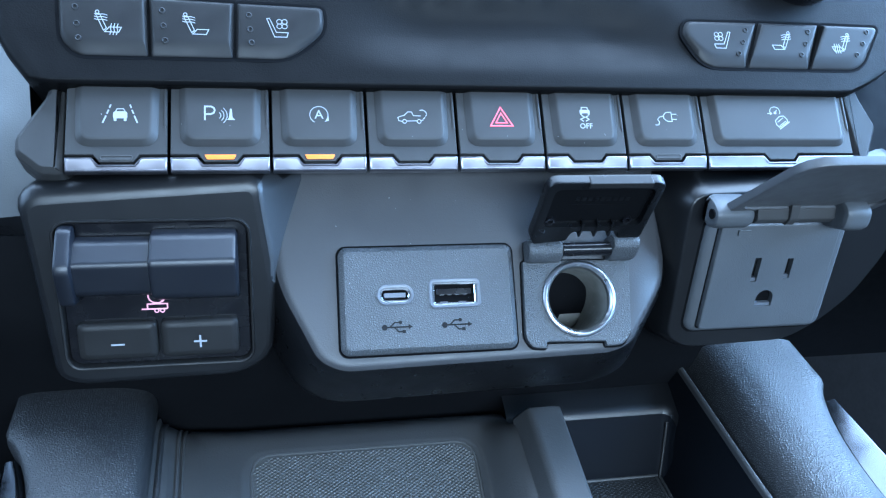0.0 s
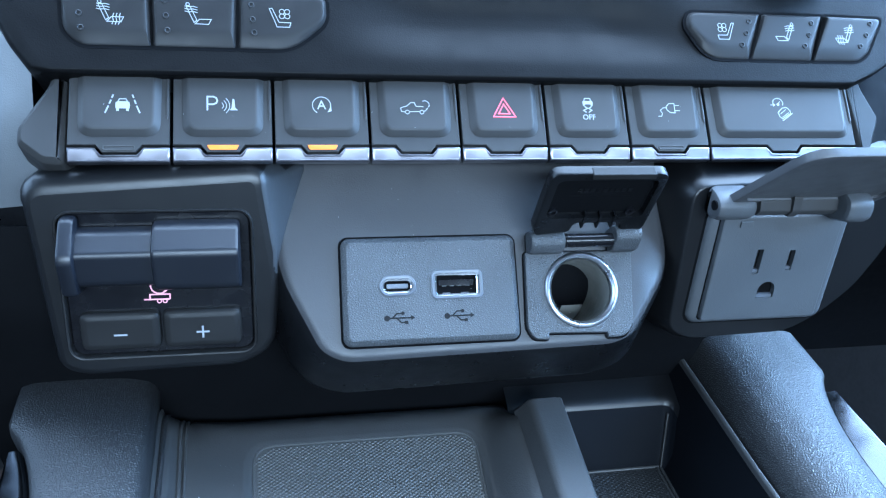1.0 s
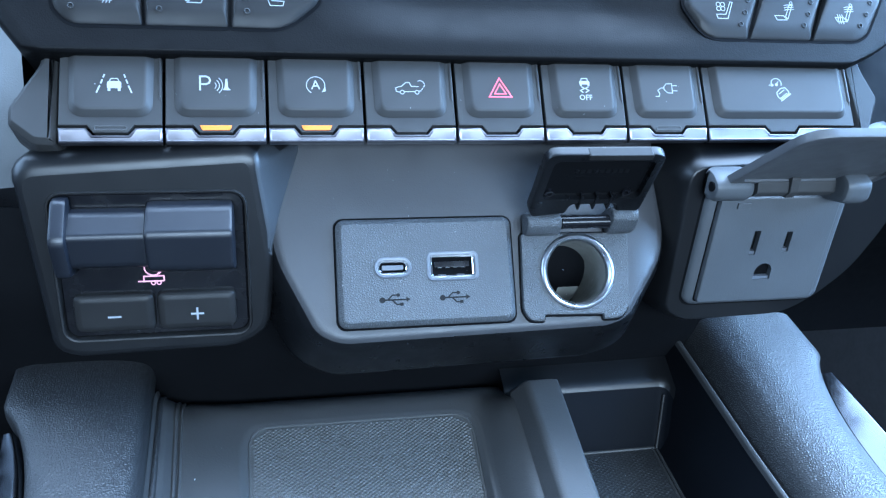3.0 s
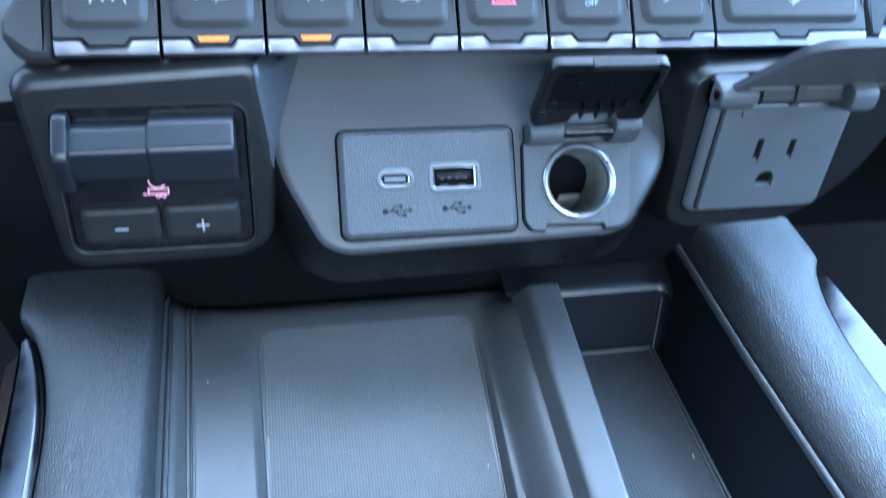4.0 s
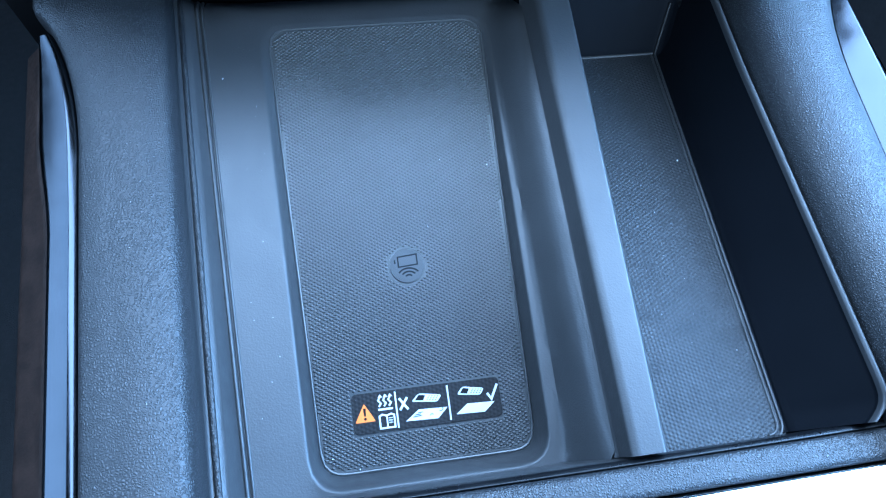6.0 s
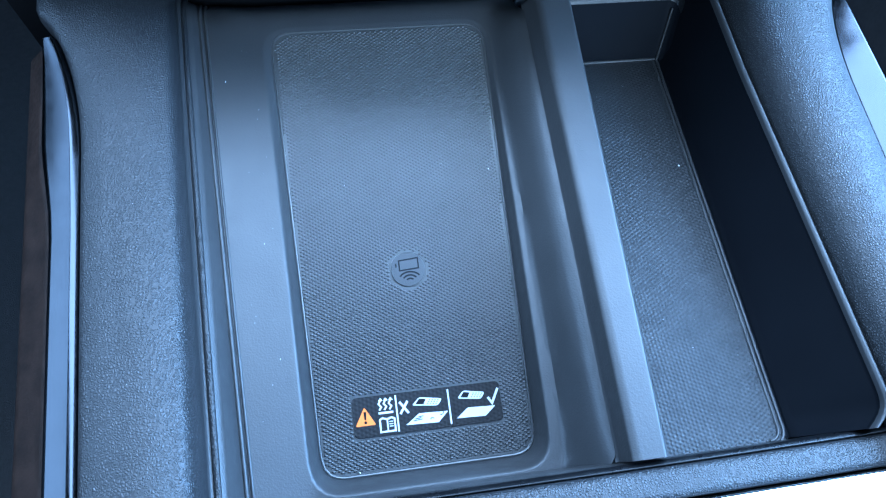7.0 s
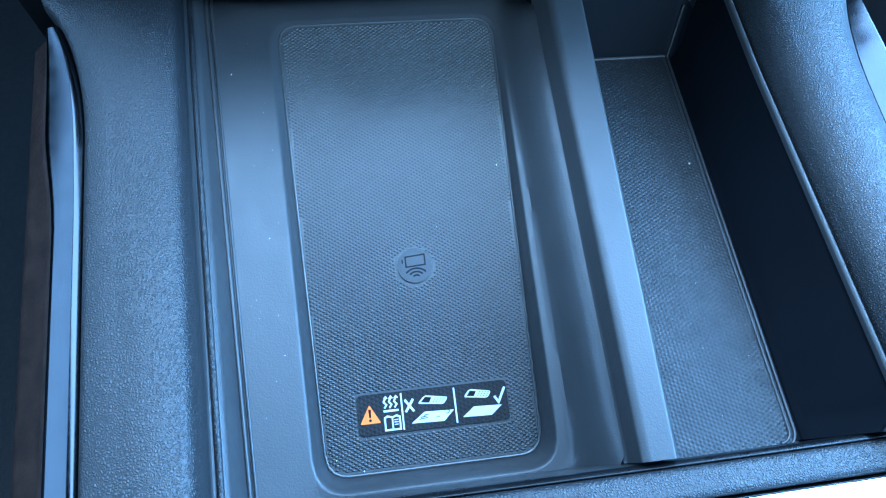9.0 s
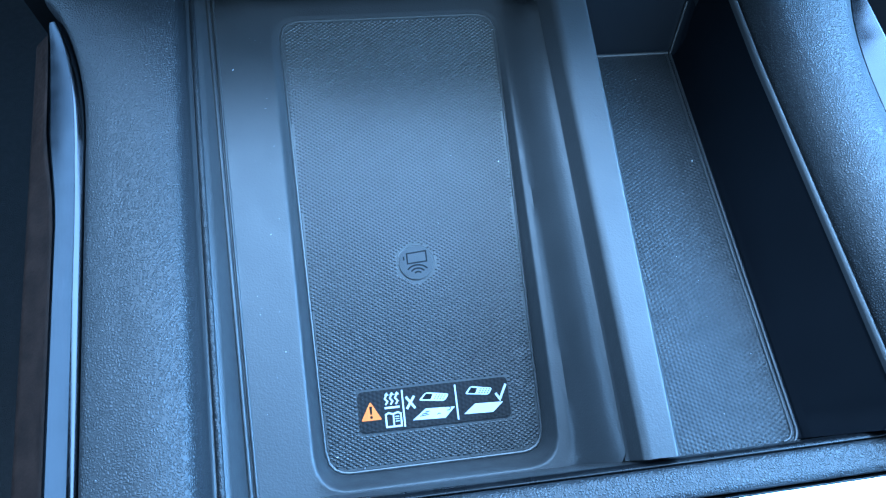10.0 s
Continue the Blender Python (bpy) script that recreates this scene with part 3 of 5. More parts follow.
# hill descent
i = Ink(Z)
i.line([(-1.1, -1.2), (-1.4, 0.3), (0.3, 1.9), (2.0, 2.1), (3.1, 0.9), (3.2, 0.0), (-0.1, -2.0)], 0.42, True)
i.line([(-0.6, -0.2), (1.6, 1.4)], 0.36)
i.line([(-0.1, -1.5), (2.5, 0.2)], 0.36)
i.line([(-0.2, -2.7), (3.9, 0.0)], 0.5)
i.line([(-1.0 + 1.9 * math.cos(radians(a)), 3.7 + 1.7 * math.sin(radians(a))) for a in range(-30, 211, 24)], 0.42)
i.line([(-1.0, 3.3), (-0.2, 4.3)], 0.4)
i.patch(circle(0.5, -1.0, 3.2, 10))
i.line([(-3.9, 3.0), (-2.6, 3.0)], 0.4)
i.patch([(-2.9, 2.4), (-2.0, 3.0), (-2.9, 3.6)])
symbol(sw[7], i)

# end caps of the row
for poly, label in (([(-89.4, 14), (-91.0, 13.5), (-94.6, -1.8), (-102.3, -14.5), (-102.2, -19.6), (-95.4, -25.2), (-89.4, -25.6)], "dark angular end cap of the switch row, driver side"),
                    ([(165.6, -23), (171, -23.5), (177.5, -10), (173, 0.5), (170, 14), (163.5, 14), (164.2, -2), (165.8, -20)], "dark angular end cap of the switch row, passenger side")):
    cap = solid(rounded(poly, 1.4, 3), [(-1.5, -22), (0, -3.6), (0.3, -2.9), (1.5, -1.4), (1.9, -1.2)])
    single("switch_row_end_cap", cap, button_plastic if "driver" in label else seat_plastic, ROW, label, "trim", "structure", 35)

# ---------------------------------------------------------------- seat switches in the bezel
def seat_switch(poly, at, lamps, radii, label, n0=26):
    poly, lamps, at = [nearer(*p, 4.6) for p in poly], [nearer(*p, 4.6) for p in lamps], nearer(*at, 4.6)
    th = thing("seat_switch", BEZEL, (*at, n0), label, "switch", "seat switches in the bezel")
    outline = [(x - at[0], y - at[1]) for x, y in poly]
    part("seam", solid(outline, [(-0.85, -1.5), (-0.85, 1.06), (-0.8, 1.1)], r=[q + 0.6 for q in radii]), void_black, th)
    # the face slopes away in a wide bevel along its lower edge
    low = min(y for _, y in outline)
    loops = []
    for d, z, up in ((0.0, -1.5, 0), (0.05, 0.6, 0), (0.2, 1.2, 0), (0.5, 1.6, 0.3), (0.8, 2.15, 1.8), (1.1, 2.45, 2.6), (1.6, 2.58, 3.1), (2.4, 2.6, 3.4)):
        ring = rounded(inset(outline, d), [max(q - d * 0.5, 0.3) for q in radii], 6)
        loops.append([(x, y + up * min(max(1 - (y - low - d) / 9, 0), 1), z) for x, y in ring])
    bm = bmesh.new()
    add_loops(bm, loops)
    part("switch_body", bm, seat_plastic, th)
    for x, y in lamps:
        bm = tube_ring(circle(0.95, x - at[0], y - at[1], 16), circle(0.5, x - at[0], y - at[1], 16), [(0, 2.5), (0, 2.75), (0.6, 2.85), (1, 2.7), (1, 2.5)])
        part("lamp", bm, lens_dark, th, "small unlit lamp")
    return th


def seat_ink(th, kind, s):
    """Seat pictograms; s mirrors them."""
    i = Ink(2.6)
    if kind == "fan":
        i.line([(s * x, y) for x, y in ((-4.0, 3.5), (-3.0, 3.65), (-0.6, -1.8), (3.7, -1.9), (3.2, -3.65), (-1.3, -3.65))], 0.46, True)
        for dx, dy in ((-0.95, 0.9), (0.95, 0.9), (-0.95, -0.9), (0.95, -0.9)):
            i.line(circle(0.95, s * 1.5 + dx, 1.5 + dy, 12), 0.4, True)
    else:
        i.line(circle(0.62, s * -3.6, 3.9, 12), 0.42, True)
        i.line([(s * x, y) for x, y in ((-4.1, 3.0), (-1.4, -3.1), (-0.4, -2.2), (-2.8, 3.2))], 0.46, True)
        i.line([(s * x, y) for x, y in ((-1.0, -3.6), (0.5, -1.8), (4.6, -1.8), (3.7, -3.7))], 0.46, True)
        for y in (0.7, 1.7, 2.7):
            i.line([(s * -4.6, y + 0.5), (s * -3.3, y + 0.2), (s * -1.7, y + 0.4), (s * -0.2, y)], 0.42)
        if kind == "seat_and_back":
            for x in (1.0, 2.1, 3.2):
                i.line([(s * (x - 0.3), -4.7), (s * (x + 0.2), -3.3), (s * (x - 0.1), -1.9), (s * (x + 0.3), -0.4)], 0.42)
    for v in i.bm.verts:
        v.co.x, v.co.y = v.co.x * 0.8, v.co.y * 0.8 + 0.6
    part("symbol", i.bm, symbol_ink, th, "white seat symbol")


th = seat_switch([(-91.4, 73), (-90.6, 59), (-86.0, 54.2), (-66.0, 54.2), (-66.6, 73)], (-77.2, 63.4), [(-86.3, 68.6), (-85.8, 63.4), (-85.2, 59.0)], [1, 7, 5, 0.8, 0.8], "dark grey switch with a heated seat and back symbol")
seat_ink(th, "seat_and_back", 1)
th = seat_switch([(-66.2, 73), (-65.5, 54.2), (-41.9, 54.2), (-41.3, 72.2)], (-52.6, 63.4), [(-62.2, 68.2), (-61.8, 63.4), (-61.3, 58.8)], [0.8, 0.8, 0.8, 0.8], "dark grey switch with a heated seatback symbol")
seat_ink(th, "back", 1)
th = seat_switch([(-40.9, 72.2), (-41.3, 54.2), (-25.2, 54.0), (-14.4, 63.2), (-14.6, 71.6)], (-28.6, 63.2), [(-37.2, 67.6), (-36.9, 63.0), (-36.5, 58.8)], [0.8, 0.8, 5, 6, 2], "dark grey switch with a seat fan symbol")
seat_ink(th, "fan", 1)
th = seat_switch([(105.5, 66.6), (112.6, 54.7), (128.2, 54.6), (134.6, 71.6), (107.4, 71.4)], (119.8, 63.5), [(129.0, 67.9), (127.5, 63.5), (125.4, 59.3)], [5, 5, 0.8, 0.8, 3], "dark grey switch with a mirrored seat fan symbol")
seat_ink(th, "fan", -1)
th = seat_switch([(128.8, 54.6), (152.2, 54.6), (158.8, 71.6), (135.3, 71.6)], (142.4, 63.6), [(153.2, 68.0), (151.6, 63.6), (149.5, 59.5)], [0.8, 0.8, 0.8, 0.8], "dark grey switch with a mirrored heated seatback symbol")
seat_ink(th, "back", -1)
th = seat_switch([(152.9, 54.6), (170.5, 54.8), (175.0, 57.2), (183.2, 71.4), (159.6, 71.6)], (165.8, 63.6), [(176.8, 68.6), (174.6, 64.2), (171.6, 60.0)], [0.8, 4, 5, 2.5, 0.8], "dark grey switch with a mirrored heated seat symbol")
seat_ink(th, "seat_and_back", -1)

# rotary knob, its lower rim just in view
bm = solid(circle(17, 0, 0, 48), [(0, -2), (0, 10), (0.8, 11.2), (2, 11.6)])
th = thing("rotary_knob", BEZEL, (*nearer(152.4, 95.2, 3), 27), "black round rotary knob on the dashboard bezel", "knob")
part("knob_body", bm, gloss_black, th)

# ---------------------------------------------------------------- brake controller
def bar_u(prof, u0, u1, r=0.8, bm=None):
    """A bar along u over an outline of (v, n), with softened ends."""
    bm = bm or bmesh.new()
    add_loops(bm, [[(u, v, n) for v, n in inset(prof, d)] for d, u in ((r, u0), (r * 0.3, u0 + r * 0.3), (0, u0 + r), (0, u1 - r), (r * 0.3, u1 - r * 0.3), (r, u1))])
    return bm


th = thing("trailer_brake_controller", BLOCK, (-68, -4.4, 0), "black trailer brake controller with a sliding lever", "controller")
bm = tube_ring(rrect(58.0, 49.8, 5.0, 0.5, -0.4), rrect(55.6, 47.4, 3.9, 0.5, -0.4), [(0, -6), (0, 0.2), (0.3, 0.7), (0.7, 0.5), (1, -0.6), (1, -6)])
part("frame", bm, seat_plastic, th)
part("face_plate", solid(rrect(55.4, 47.2, 3.7, 0.5, -0.4), [(0, -8), (0, -1.6), (0.4, -1.2)]), gloss_black, th)
SLIDE = rounded([(-2.5, -1), (1.6, 8.2), (13.0, 10.4), (14.6, 10.0), (20.6, 3.6), (21.0, -1)][::-1], [0.5, 2.5, 5.0, 5.0, 2.5, 0.5], 7)
bm = bar_u([(v * 0.83 + 1.6, n * 0.86) for v, n in SLIDE], -22.5, 2.0, 0.4)
part("slide_bar", bm, slider_black, th)
part("slide_grip", bar_u(SLIDE, -0.2, 25.4, 1.4), slider_black, th)
END = rounded([(-1.2, -1), (0.4, 8.0), (12.0, 11.5), (14.4, 11.0), (23.2, 3.4), (23.4, -1)][::-1], [0.5, 1.5, 1.8, 1.8, 1.5, 0.5])
part("slide_end", bar_u([(v - 0.4, n) for v, n in END], -26.2, -21.4, 1.3), slider_black, th)
for name, u0, u1 in (("minus_button", -24.2, -0.35), ("plus_button", 0.55, 24.6)):
    bm = solid(rect(u1 - u0, 12.8, (u0 + u1) / 2, -15.3), [(0, -2), (0, 0.2), (0.3, 0.8), (1.0, 1.25), (2.0, 1.55), (2.5, 1.6)], r=2.4)
    b = part(name, bm, seat_plastic, th)
    i = Ink(1.6, 0.08, 1.0)
    c = (u0 + u1) / 2
    i.line([(c - 2.0, -16.2), (c + 2.0, -16.2)], 0.6)
    if name == "plus_button":
        i.line([(c, -14.1), (c, -18.3)], 0.6)
    part("symbol", i.bm, symbol_ink, b, "white sign")
i = Ink(-1.2, 0.08, 1.0)
x, y = -0.6, -3.6
i.line([(x - 4.2, y - 2.0), (x + 3.6, y - 2.0)], 0.45)
i.line([(x - 2.4, y - 1.9), (x - 2.4, y - 0.3), (x + 3.6, y - 0.3), (x + 3.6, y - 1.9)], 0.42)
i.line(circle(0.62, x + 0.3, y - 2.6, 12), 0.34, True)
i.line(circle(0.62, x + 2.0, y - 2.6, 12), 0.34, True)
i.line([(x + 0.6 + 2.6 * math.cos(radians(a)), y + 2.4 + 2.4 * math.sin(radians(a))) for a in range(170, 331, 20)], 0.4)
i.line([(x + 2.6, y + 1.4), (x + 1.6, y + 0.2)], 0.34)
part("symbol", i.bm, pink_lit, th, "lit pink trailer symbol")

# ---------------------------------------------------------------- USB plate
th = thing("usb_port_plate", DASH, (17.6, -17.4, -2), "grey grained plate with two charging ports", "charging port")
# black sheet, slightly larger than the plate, for the shadow in its gap
part("seam", solid(rrect(59.8, 36.4, 3.2), [(0, -1), (0, 0.02), (0.1, 0.04)]), void_black, th)
part("plate", holed(rrect(58.4, 35.0, 2.8), [(rrect(11.2, 5.8, 2.8, -11.3, 1.4, 6), 9), (rrect(15.6, 7.9, 1.3, 8.4, 1.3), 9)], 0, 2.6, edge=[(0, 0), (0, 0.9), (0.3, 1.3), (1.5, 2.4), (2.0, 2.6)]), grain_grey, th)
for cx, cy, w, h, r, sw_, sh, sr in ((-11.3, 1.4, 12.2, 6.8, 3.3, 8.7, 3.1, 1.5), (8.4, 1.3, 17.4, 9.6, 1.9, 13.4, 5.9, 0.5)):
    big = cx > 0
    port = part("usb_a_port" if big else "usb_c_port",
                tube_ring(rrect(w, h, r, cx, cy, 6), rrect(sw_ + 1.0, sh + 1.0, sr + 0.5, cx, cy, 6), [(0, 1.0), (0, 2.75), (0.25, 3.05), (0.75, 2.95), (1, 2.3), (1, 1.0)]), rim_grey, th, "pale grey port rim")
    part("shell", tube_ring(rrect(sw_ + 0.98, sh + 0.98, sr + 0.5, cx, cy, 6), rrect(sw_, sh, sr, cx, cy, 6), [(0, -5), (0, 2.3), (0.5, 2.4), (1, 2.2), (1, -5)]), chrome, port, "bright metal shell")
    bm = bmesh.new()
    if big:
        box(bm, cx - 5.8, cx + 5.8, cy - 0.2, cy + 1.7, -5, 1.4, 0.2)
        part("tongue", bm, gloss_black, port)
        bm = bmesh.new()
        for k in range(4):
            x = cx - 3.9 + 2.6 * k
            box(bm, x - 0.7, x + 0.7, cy - 0.32, cy - 0.15, -4, 1.2, 0.02)
        part("contacts", bm, dark_steel, port)
        bm = bmesh.new()
        for x in (cx - 3.2, cx + 3.0):
            box(bm, x - 1.3, x + 1.3, cy - 2.9, cy - 2.4, -3, 0.4, 0.1)
        part("springs", bm, dark_steel, port)
    else:
        box(bm, cx - 3.5, cx + 3.5, cy - 0.75, cy + 0.75, -5, 2.1, 0.15)
        part("tongue", bm, rim_grey, port)
    # trident symbol below
    i = Ink(2.6, 0.08, 1.0)
    y = -9.0
    i.line([(cx - 3.6, y), (cx + 4.4, y)], 0.5)
    i.patch(circle(0.95, cx - 3.9, y, 14))
    i.patch([(cx + 3.9, y - 0.8), (cx + 5.3, y), (cx + 3.9, y + 0.8)])
    i.line([(cx - 2.2, y), (cx - 0.6, y + 1.5), (cx + 1.2, y + 1.5)], 0.45)
    i.patch(circle(0.6, cx + 1.3, y + 1.5, 10))
    i.line([(cx - 0.8, y), (cx + 0.7, y - 1.5), (cx + 2.0, y - 1.5)], 0.45)
    i.patch([(cx + 1.8, y - 2.0), (cx + 2.9, y - 2.0), (cx + 2.9, y - 1.0), (cx + 1.8, y - 1.0)])
    part("symbol", i.bm, grey_ink, th, "black trident symbol")

# ---------------------------------------------------------------- twelve-volt socket with open lid
th = thing("power_socket", DASH, (69.2, -19.4, -2), "grey twelve-volt power socket with its lid open", "power socket")
FACE = [(19.5, 13.0), (-19.0, 13.4), (-19.9, -12.5), (-17.6, -16.0), (-12.6, -16.3), (-12.4, -14.2), (8.2, -14.8), (8.4, -16.5), (14.6, -16.4), (17.8, -12.5)]
# gap shadow round the socket plate, laid in as a black sheet
part("seam", holed(inset(rounded(FACE, 1.5, 3), -0.6), [(circle(12.2, 0, 0, 40), None)], -0.6, 0.05, 0.05), void_black, th)
part("plate", holed(rounded(FACE, [1, 1, 2, 3, 0.3, 0.3, 0.3, 0.3, 3, 2], 3), [(circle(11.9, 0, 0, 40), None)], 0, 2.0, 0.7), grain_grey, th)
part("ring", tube_ring(circle(13.1, 0, 0, 48), circle(10.7, 0, 0, 48), [(0, 0.6), (0, 2.4), (0.15, 2.9), (0.45, 3.1), (0.75, 2.7), (1, 1.6), (1, 0.6)]), bright_satin, th, "bright satin chrome ring")
bm = bmesh.new()
n = 48
rings = []
for z in (2.0, -8, -16, -25):
    rings.append([bm.verts.new((10.72 * math.cos(2 * math.pi * k / n), 10.72 * math.sin(2 * math.pi * k / n) - 0.02 * min(z, 0), z)) for k in range(n)])
for j, (a, b) in enumerate(zip(rings, rings[1:])):
    for k in range(n):
        bm.faces.new((a[k], a[(k + 1) % n], b[(k + 1) % n], b[k]))
part("barrel", bm, steel, th, "dull steel barrel")
part("barrel_floor", solid(circle(10.9, 0, 0.8, 32), [(0, -30), (0, -24.5), (0.5, -24)]), steel, th)
part("contact_well", solid(circle(6.4, -4.0, -0.4, 28), [(0, -26), (0, -23.9), (0.1, -23.8)]), void_black, th)
part("contact_plate", solid(circle(4.8, -4.6, 2.2, 28), [(0, -26), (0, -22.8), (0.6, -22.4)]), steel, th)
part("centre_contact", solid(circle(1.8, -6.2, 4.0, 20), [(0, -24), (0, -21.0), (0.6, -20.4)]), brass, th, "brass centre contact")
for x0, x1, up in ((-18.4, -6.0, 0.0), (10.6, 20.4, 2.6)):
    lug = rounded([(12.6, 0.5), (12.2, 5.4), (14.8 + 0.4 * up, 8.6 + up), (18.4 + 0.4 * up, 8.6 + up), (20.2 + 0.4 * up, 4.6 + up), (20.2, 0.5)][::-1], [0.6, 2, 3, 3, 2.5, 0.6])
    part("hinge_lug", bar_u(lug, x0, x1, 1.4), grain_grey, th)
bm = cyl(bmesh.new(), (-6.2, 16.2, 6.2), (10.8, 16.2, 6.2), 2.3, 24)
part("hinge_pin", bm, gloss_black, th)
lid = part("lid", holed(rounded([(-19.4, 3), (-19.4, 30), (19.6, 30), (19.6, 3), (17.8, 0), (11.2, 1.5), (10.4, 6), (-5.6, 6), (-6.4, 1.5), (-17.6, 0)][::-1], [0.8, 0.8, 1.5, 1.5, 1, 1.5, 1.5, 4, 4, 1.5], 4),
                        [(rounded([(-16.6, 9), (-16.6, 27.0), (16.8, 27.0), (16.8, 9)][::-1], 2.5), 2.2)], -3.4, 0, 0.9), soft_black, th, "open black lid")
part("liner", solid(rounded([(-16.0, 9.6), (-16.0, 26.4), (16.2, 26.4), (16.2, 9.6)][::-1], 2.2), [(0, -2.4), (0, -2.15), (0.1, -2.12)]), void_black, lid)
LID = Matrix.Translation(Vector((0.6, 17.6, 8.6)) * MM) @ Matrix.Rotation(radians(62.5), 4, "X")
lid.matrix_basis = LID
bm = bmesh.new()
box(bm, -6.5, 14.5, 27.9, 30.2, -2.6, 0.5, 0.5)
part("finger_tab", bm, seat_plastic, lid)
for x in (-3.0, 2.2, 7.2):
    bm = bmesh.new()
    box(bm, x - 0.35, x + 0.35, 4.2, 10.5, -2.0, 0.4, 0.1)
    part("rib", bm, soft_black, lid)
for x in (-14.0, 12.4):
    part("peg", tube_ring(circle(1.6, x, 10.5, 16), circle(0.8, x, 10.5, 16), [(0, -2.2), (0, -1.0), (1, -1.0), (1, -2.2)]), gloss_black, lid)
i = Ink(-2.1, 0.12)
for k in range(9):
    i.patch([(-8.0 + 2.1 * k, 19.4), (-6.6 + 2.1 * k, 19.4), (-6.6 + 2.1 * k, 21.2), (-8.0 + 2.1 * k, 21.2)])
i.line([(-9.5, 17.8), (10.5, 17.8)], 0.3)
part("moulded_marks", i.bm, soft_black, lid)

# ---------------------------------------------------------------- mains outlet with open lid
th = thing("mains_outlet", OUTLET, (0, 0, -4.5), "grey household mains outlet with its lid open", "outlet")
# black sheet that draws the shadow in the gap round the outlet
part("seam", solid(rrect(57.2, 48.4, 5.2, 0, 0), [(0, -1), (0, 0.02), (0.1, 0.04)]), void_black, th)
part("frame", solid(rrect(55.4, 46.6, 4.5, 0, 0), [(0, 0), (0.2, 0.9), (0.9, 1.8), (2.0, 2.4), (3.4, 2.6)]), outlet_grey, th)
SLOTS = [rrect(2.5, 9.6, 0.2, -6.9, 3.7, 2), rrect(2.4, 8.0, 0.2, 5.9, 3.9, 2),
         [(-3.9, -11.4), (2.9, -11.4), (2.9, -8.2)] + circle(3.4, -0.5, -8.1, 9, 8, 172) + [(-3.9, -8.2)]]
part("face_seam", solid(rrect(47.6, 42.6, 1.6, -0.6, 0.4), [(0, 2.0), (0, 2.63), (0.1, 2.65)]), void_black, th)
part("face", holed(rrect(46.6, 41.6, 1.2, -0.6, 0.4), [(s, 7) for s in SLOTS], 2.0, 4.8, 0.8), outlet_grey, th)
bm = bmesh.new()
for x, y, w in ((-6.9, -0.4, 2.3), (5.9, 0.4, 2.2), (-0.5, -10.9, 6.4)):
    box(bm, x - w / 2, x + w / 2, y - 0.7, y + 0.6, 2.5, 4.2, 0.1)
part("shutters", bm, rim_grey, th, "pale shutter edges in the slots")
for x0, x1, up in ((-30.2, -15.5, 0.0), (13.4, 23.6, 6.5)):
    lug = rounded([(21.0, 0.5), (20.6, 6.0), (23.6, 10.0 + up), (28.2 + 0.4 * up, 10.0 + up), (30.8 + 0.4 * up, 5.6 + up), (31.4, 0.5)][::-1], [0.6, 2.5, 4, 4, 4, 0.6], 6)
    part("hinge_lug", bar_u(lug, x0, x1, 2.4), outlet_grey, th)
part("hinge_cap", cyl(bmesh.new(), (-30.5, 26.6, 6.5), (-29.9, 26.6, 6.5), 1.7, 16), void_black, th)
part("hinge_pin", bar_u(rounded([(23.6, 5.0), (23.6, 8.8), (25.8, 10.8), (29.6, 10.0), (29.6, 5.0)][::-1], 0.6), -15.8, -4.2, 0.3), button_plastic, th)
part("hinge_pin", bar_u(rounded([(23.6, 5.0), (23.6, 8.8), (25.8, 10.8), (29.6, 10.0), (29.6, 5.0)][::-1], 0.6), -1.0, 13.8, 0.3), button_plastic, th)
part("hinge_key", bar_u(rounded([(23.2, 5.0), (23.2, 9.6), (26.2, 11.8), (31.4, 11.2), (31.4, 5.0)][::-1], 0.8), -4.4, -1.2, 0.3), button_plastic, th)
bm = bmesh.new()
box(bm, -17.7, -12.9, 17.4, 19.6, 4.4, 5.5, 0.2)
part("catch", bm, outlet_grey, th)
lid = part("lid", holed(rounded([(-26.0, -2), (-27.0, 46), (30.0, 47), (30.0, -2)][::-1], [2, 9, 9, 2], 5),
                        [(rounded([(-23.4, 3), (-24.0, 42), (27.0, 43), (27.0, 3)][::-1], 5), 0.9)], -2.8, 0, 0.8), lid_grey_lit, th, "open dark grey lid")
lid.matrix_basis = Matrix.Translation(Vector((0.5, 27.5, 7.5)) * MM) @ Matrix.Rotation(radians(50), 4, "X")
bm = bmesh.new()
box(bm, 4, 22, 44.6, 47.6, -3.2, 0.5, 0.6)
part("finger_tab", bm, soft_black, lid)

# ---------------------------------------------------------------- centre console
def z_frame(y):
    return 0.9 + 0.075 * (98 - y)


def z_double(y):
    return 3.2 + 0.086 * (98 - y)


def z_line(y):
    return 11.5 + 0.125 * (98 - y)


def z_div(y):
    return 18 + 0.15 * (98 - y)


def z_ledge(y):
    return 10 + 0.15 * (98 - y)


def z_top(y):
    return 25 + 0.20 * (98 - y)


def z_floor(y):
    return -22 + 0.275 * (98 - y)


def x_double(y):
    return -62 - 0.042 * y


def x_line(y):
    return 56.2 + 0.015 * y


def x_pad(y):
    return 39.6 + 0.0295 * y


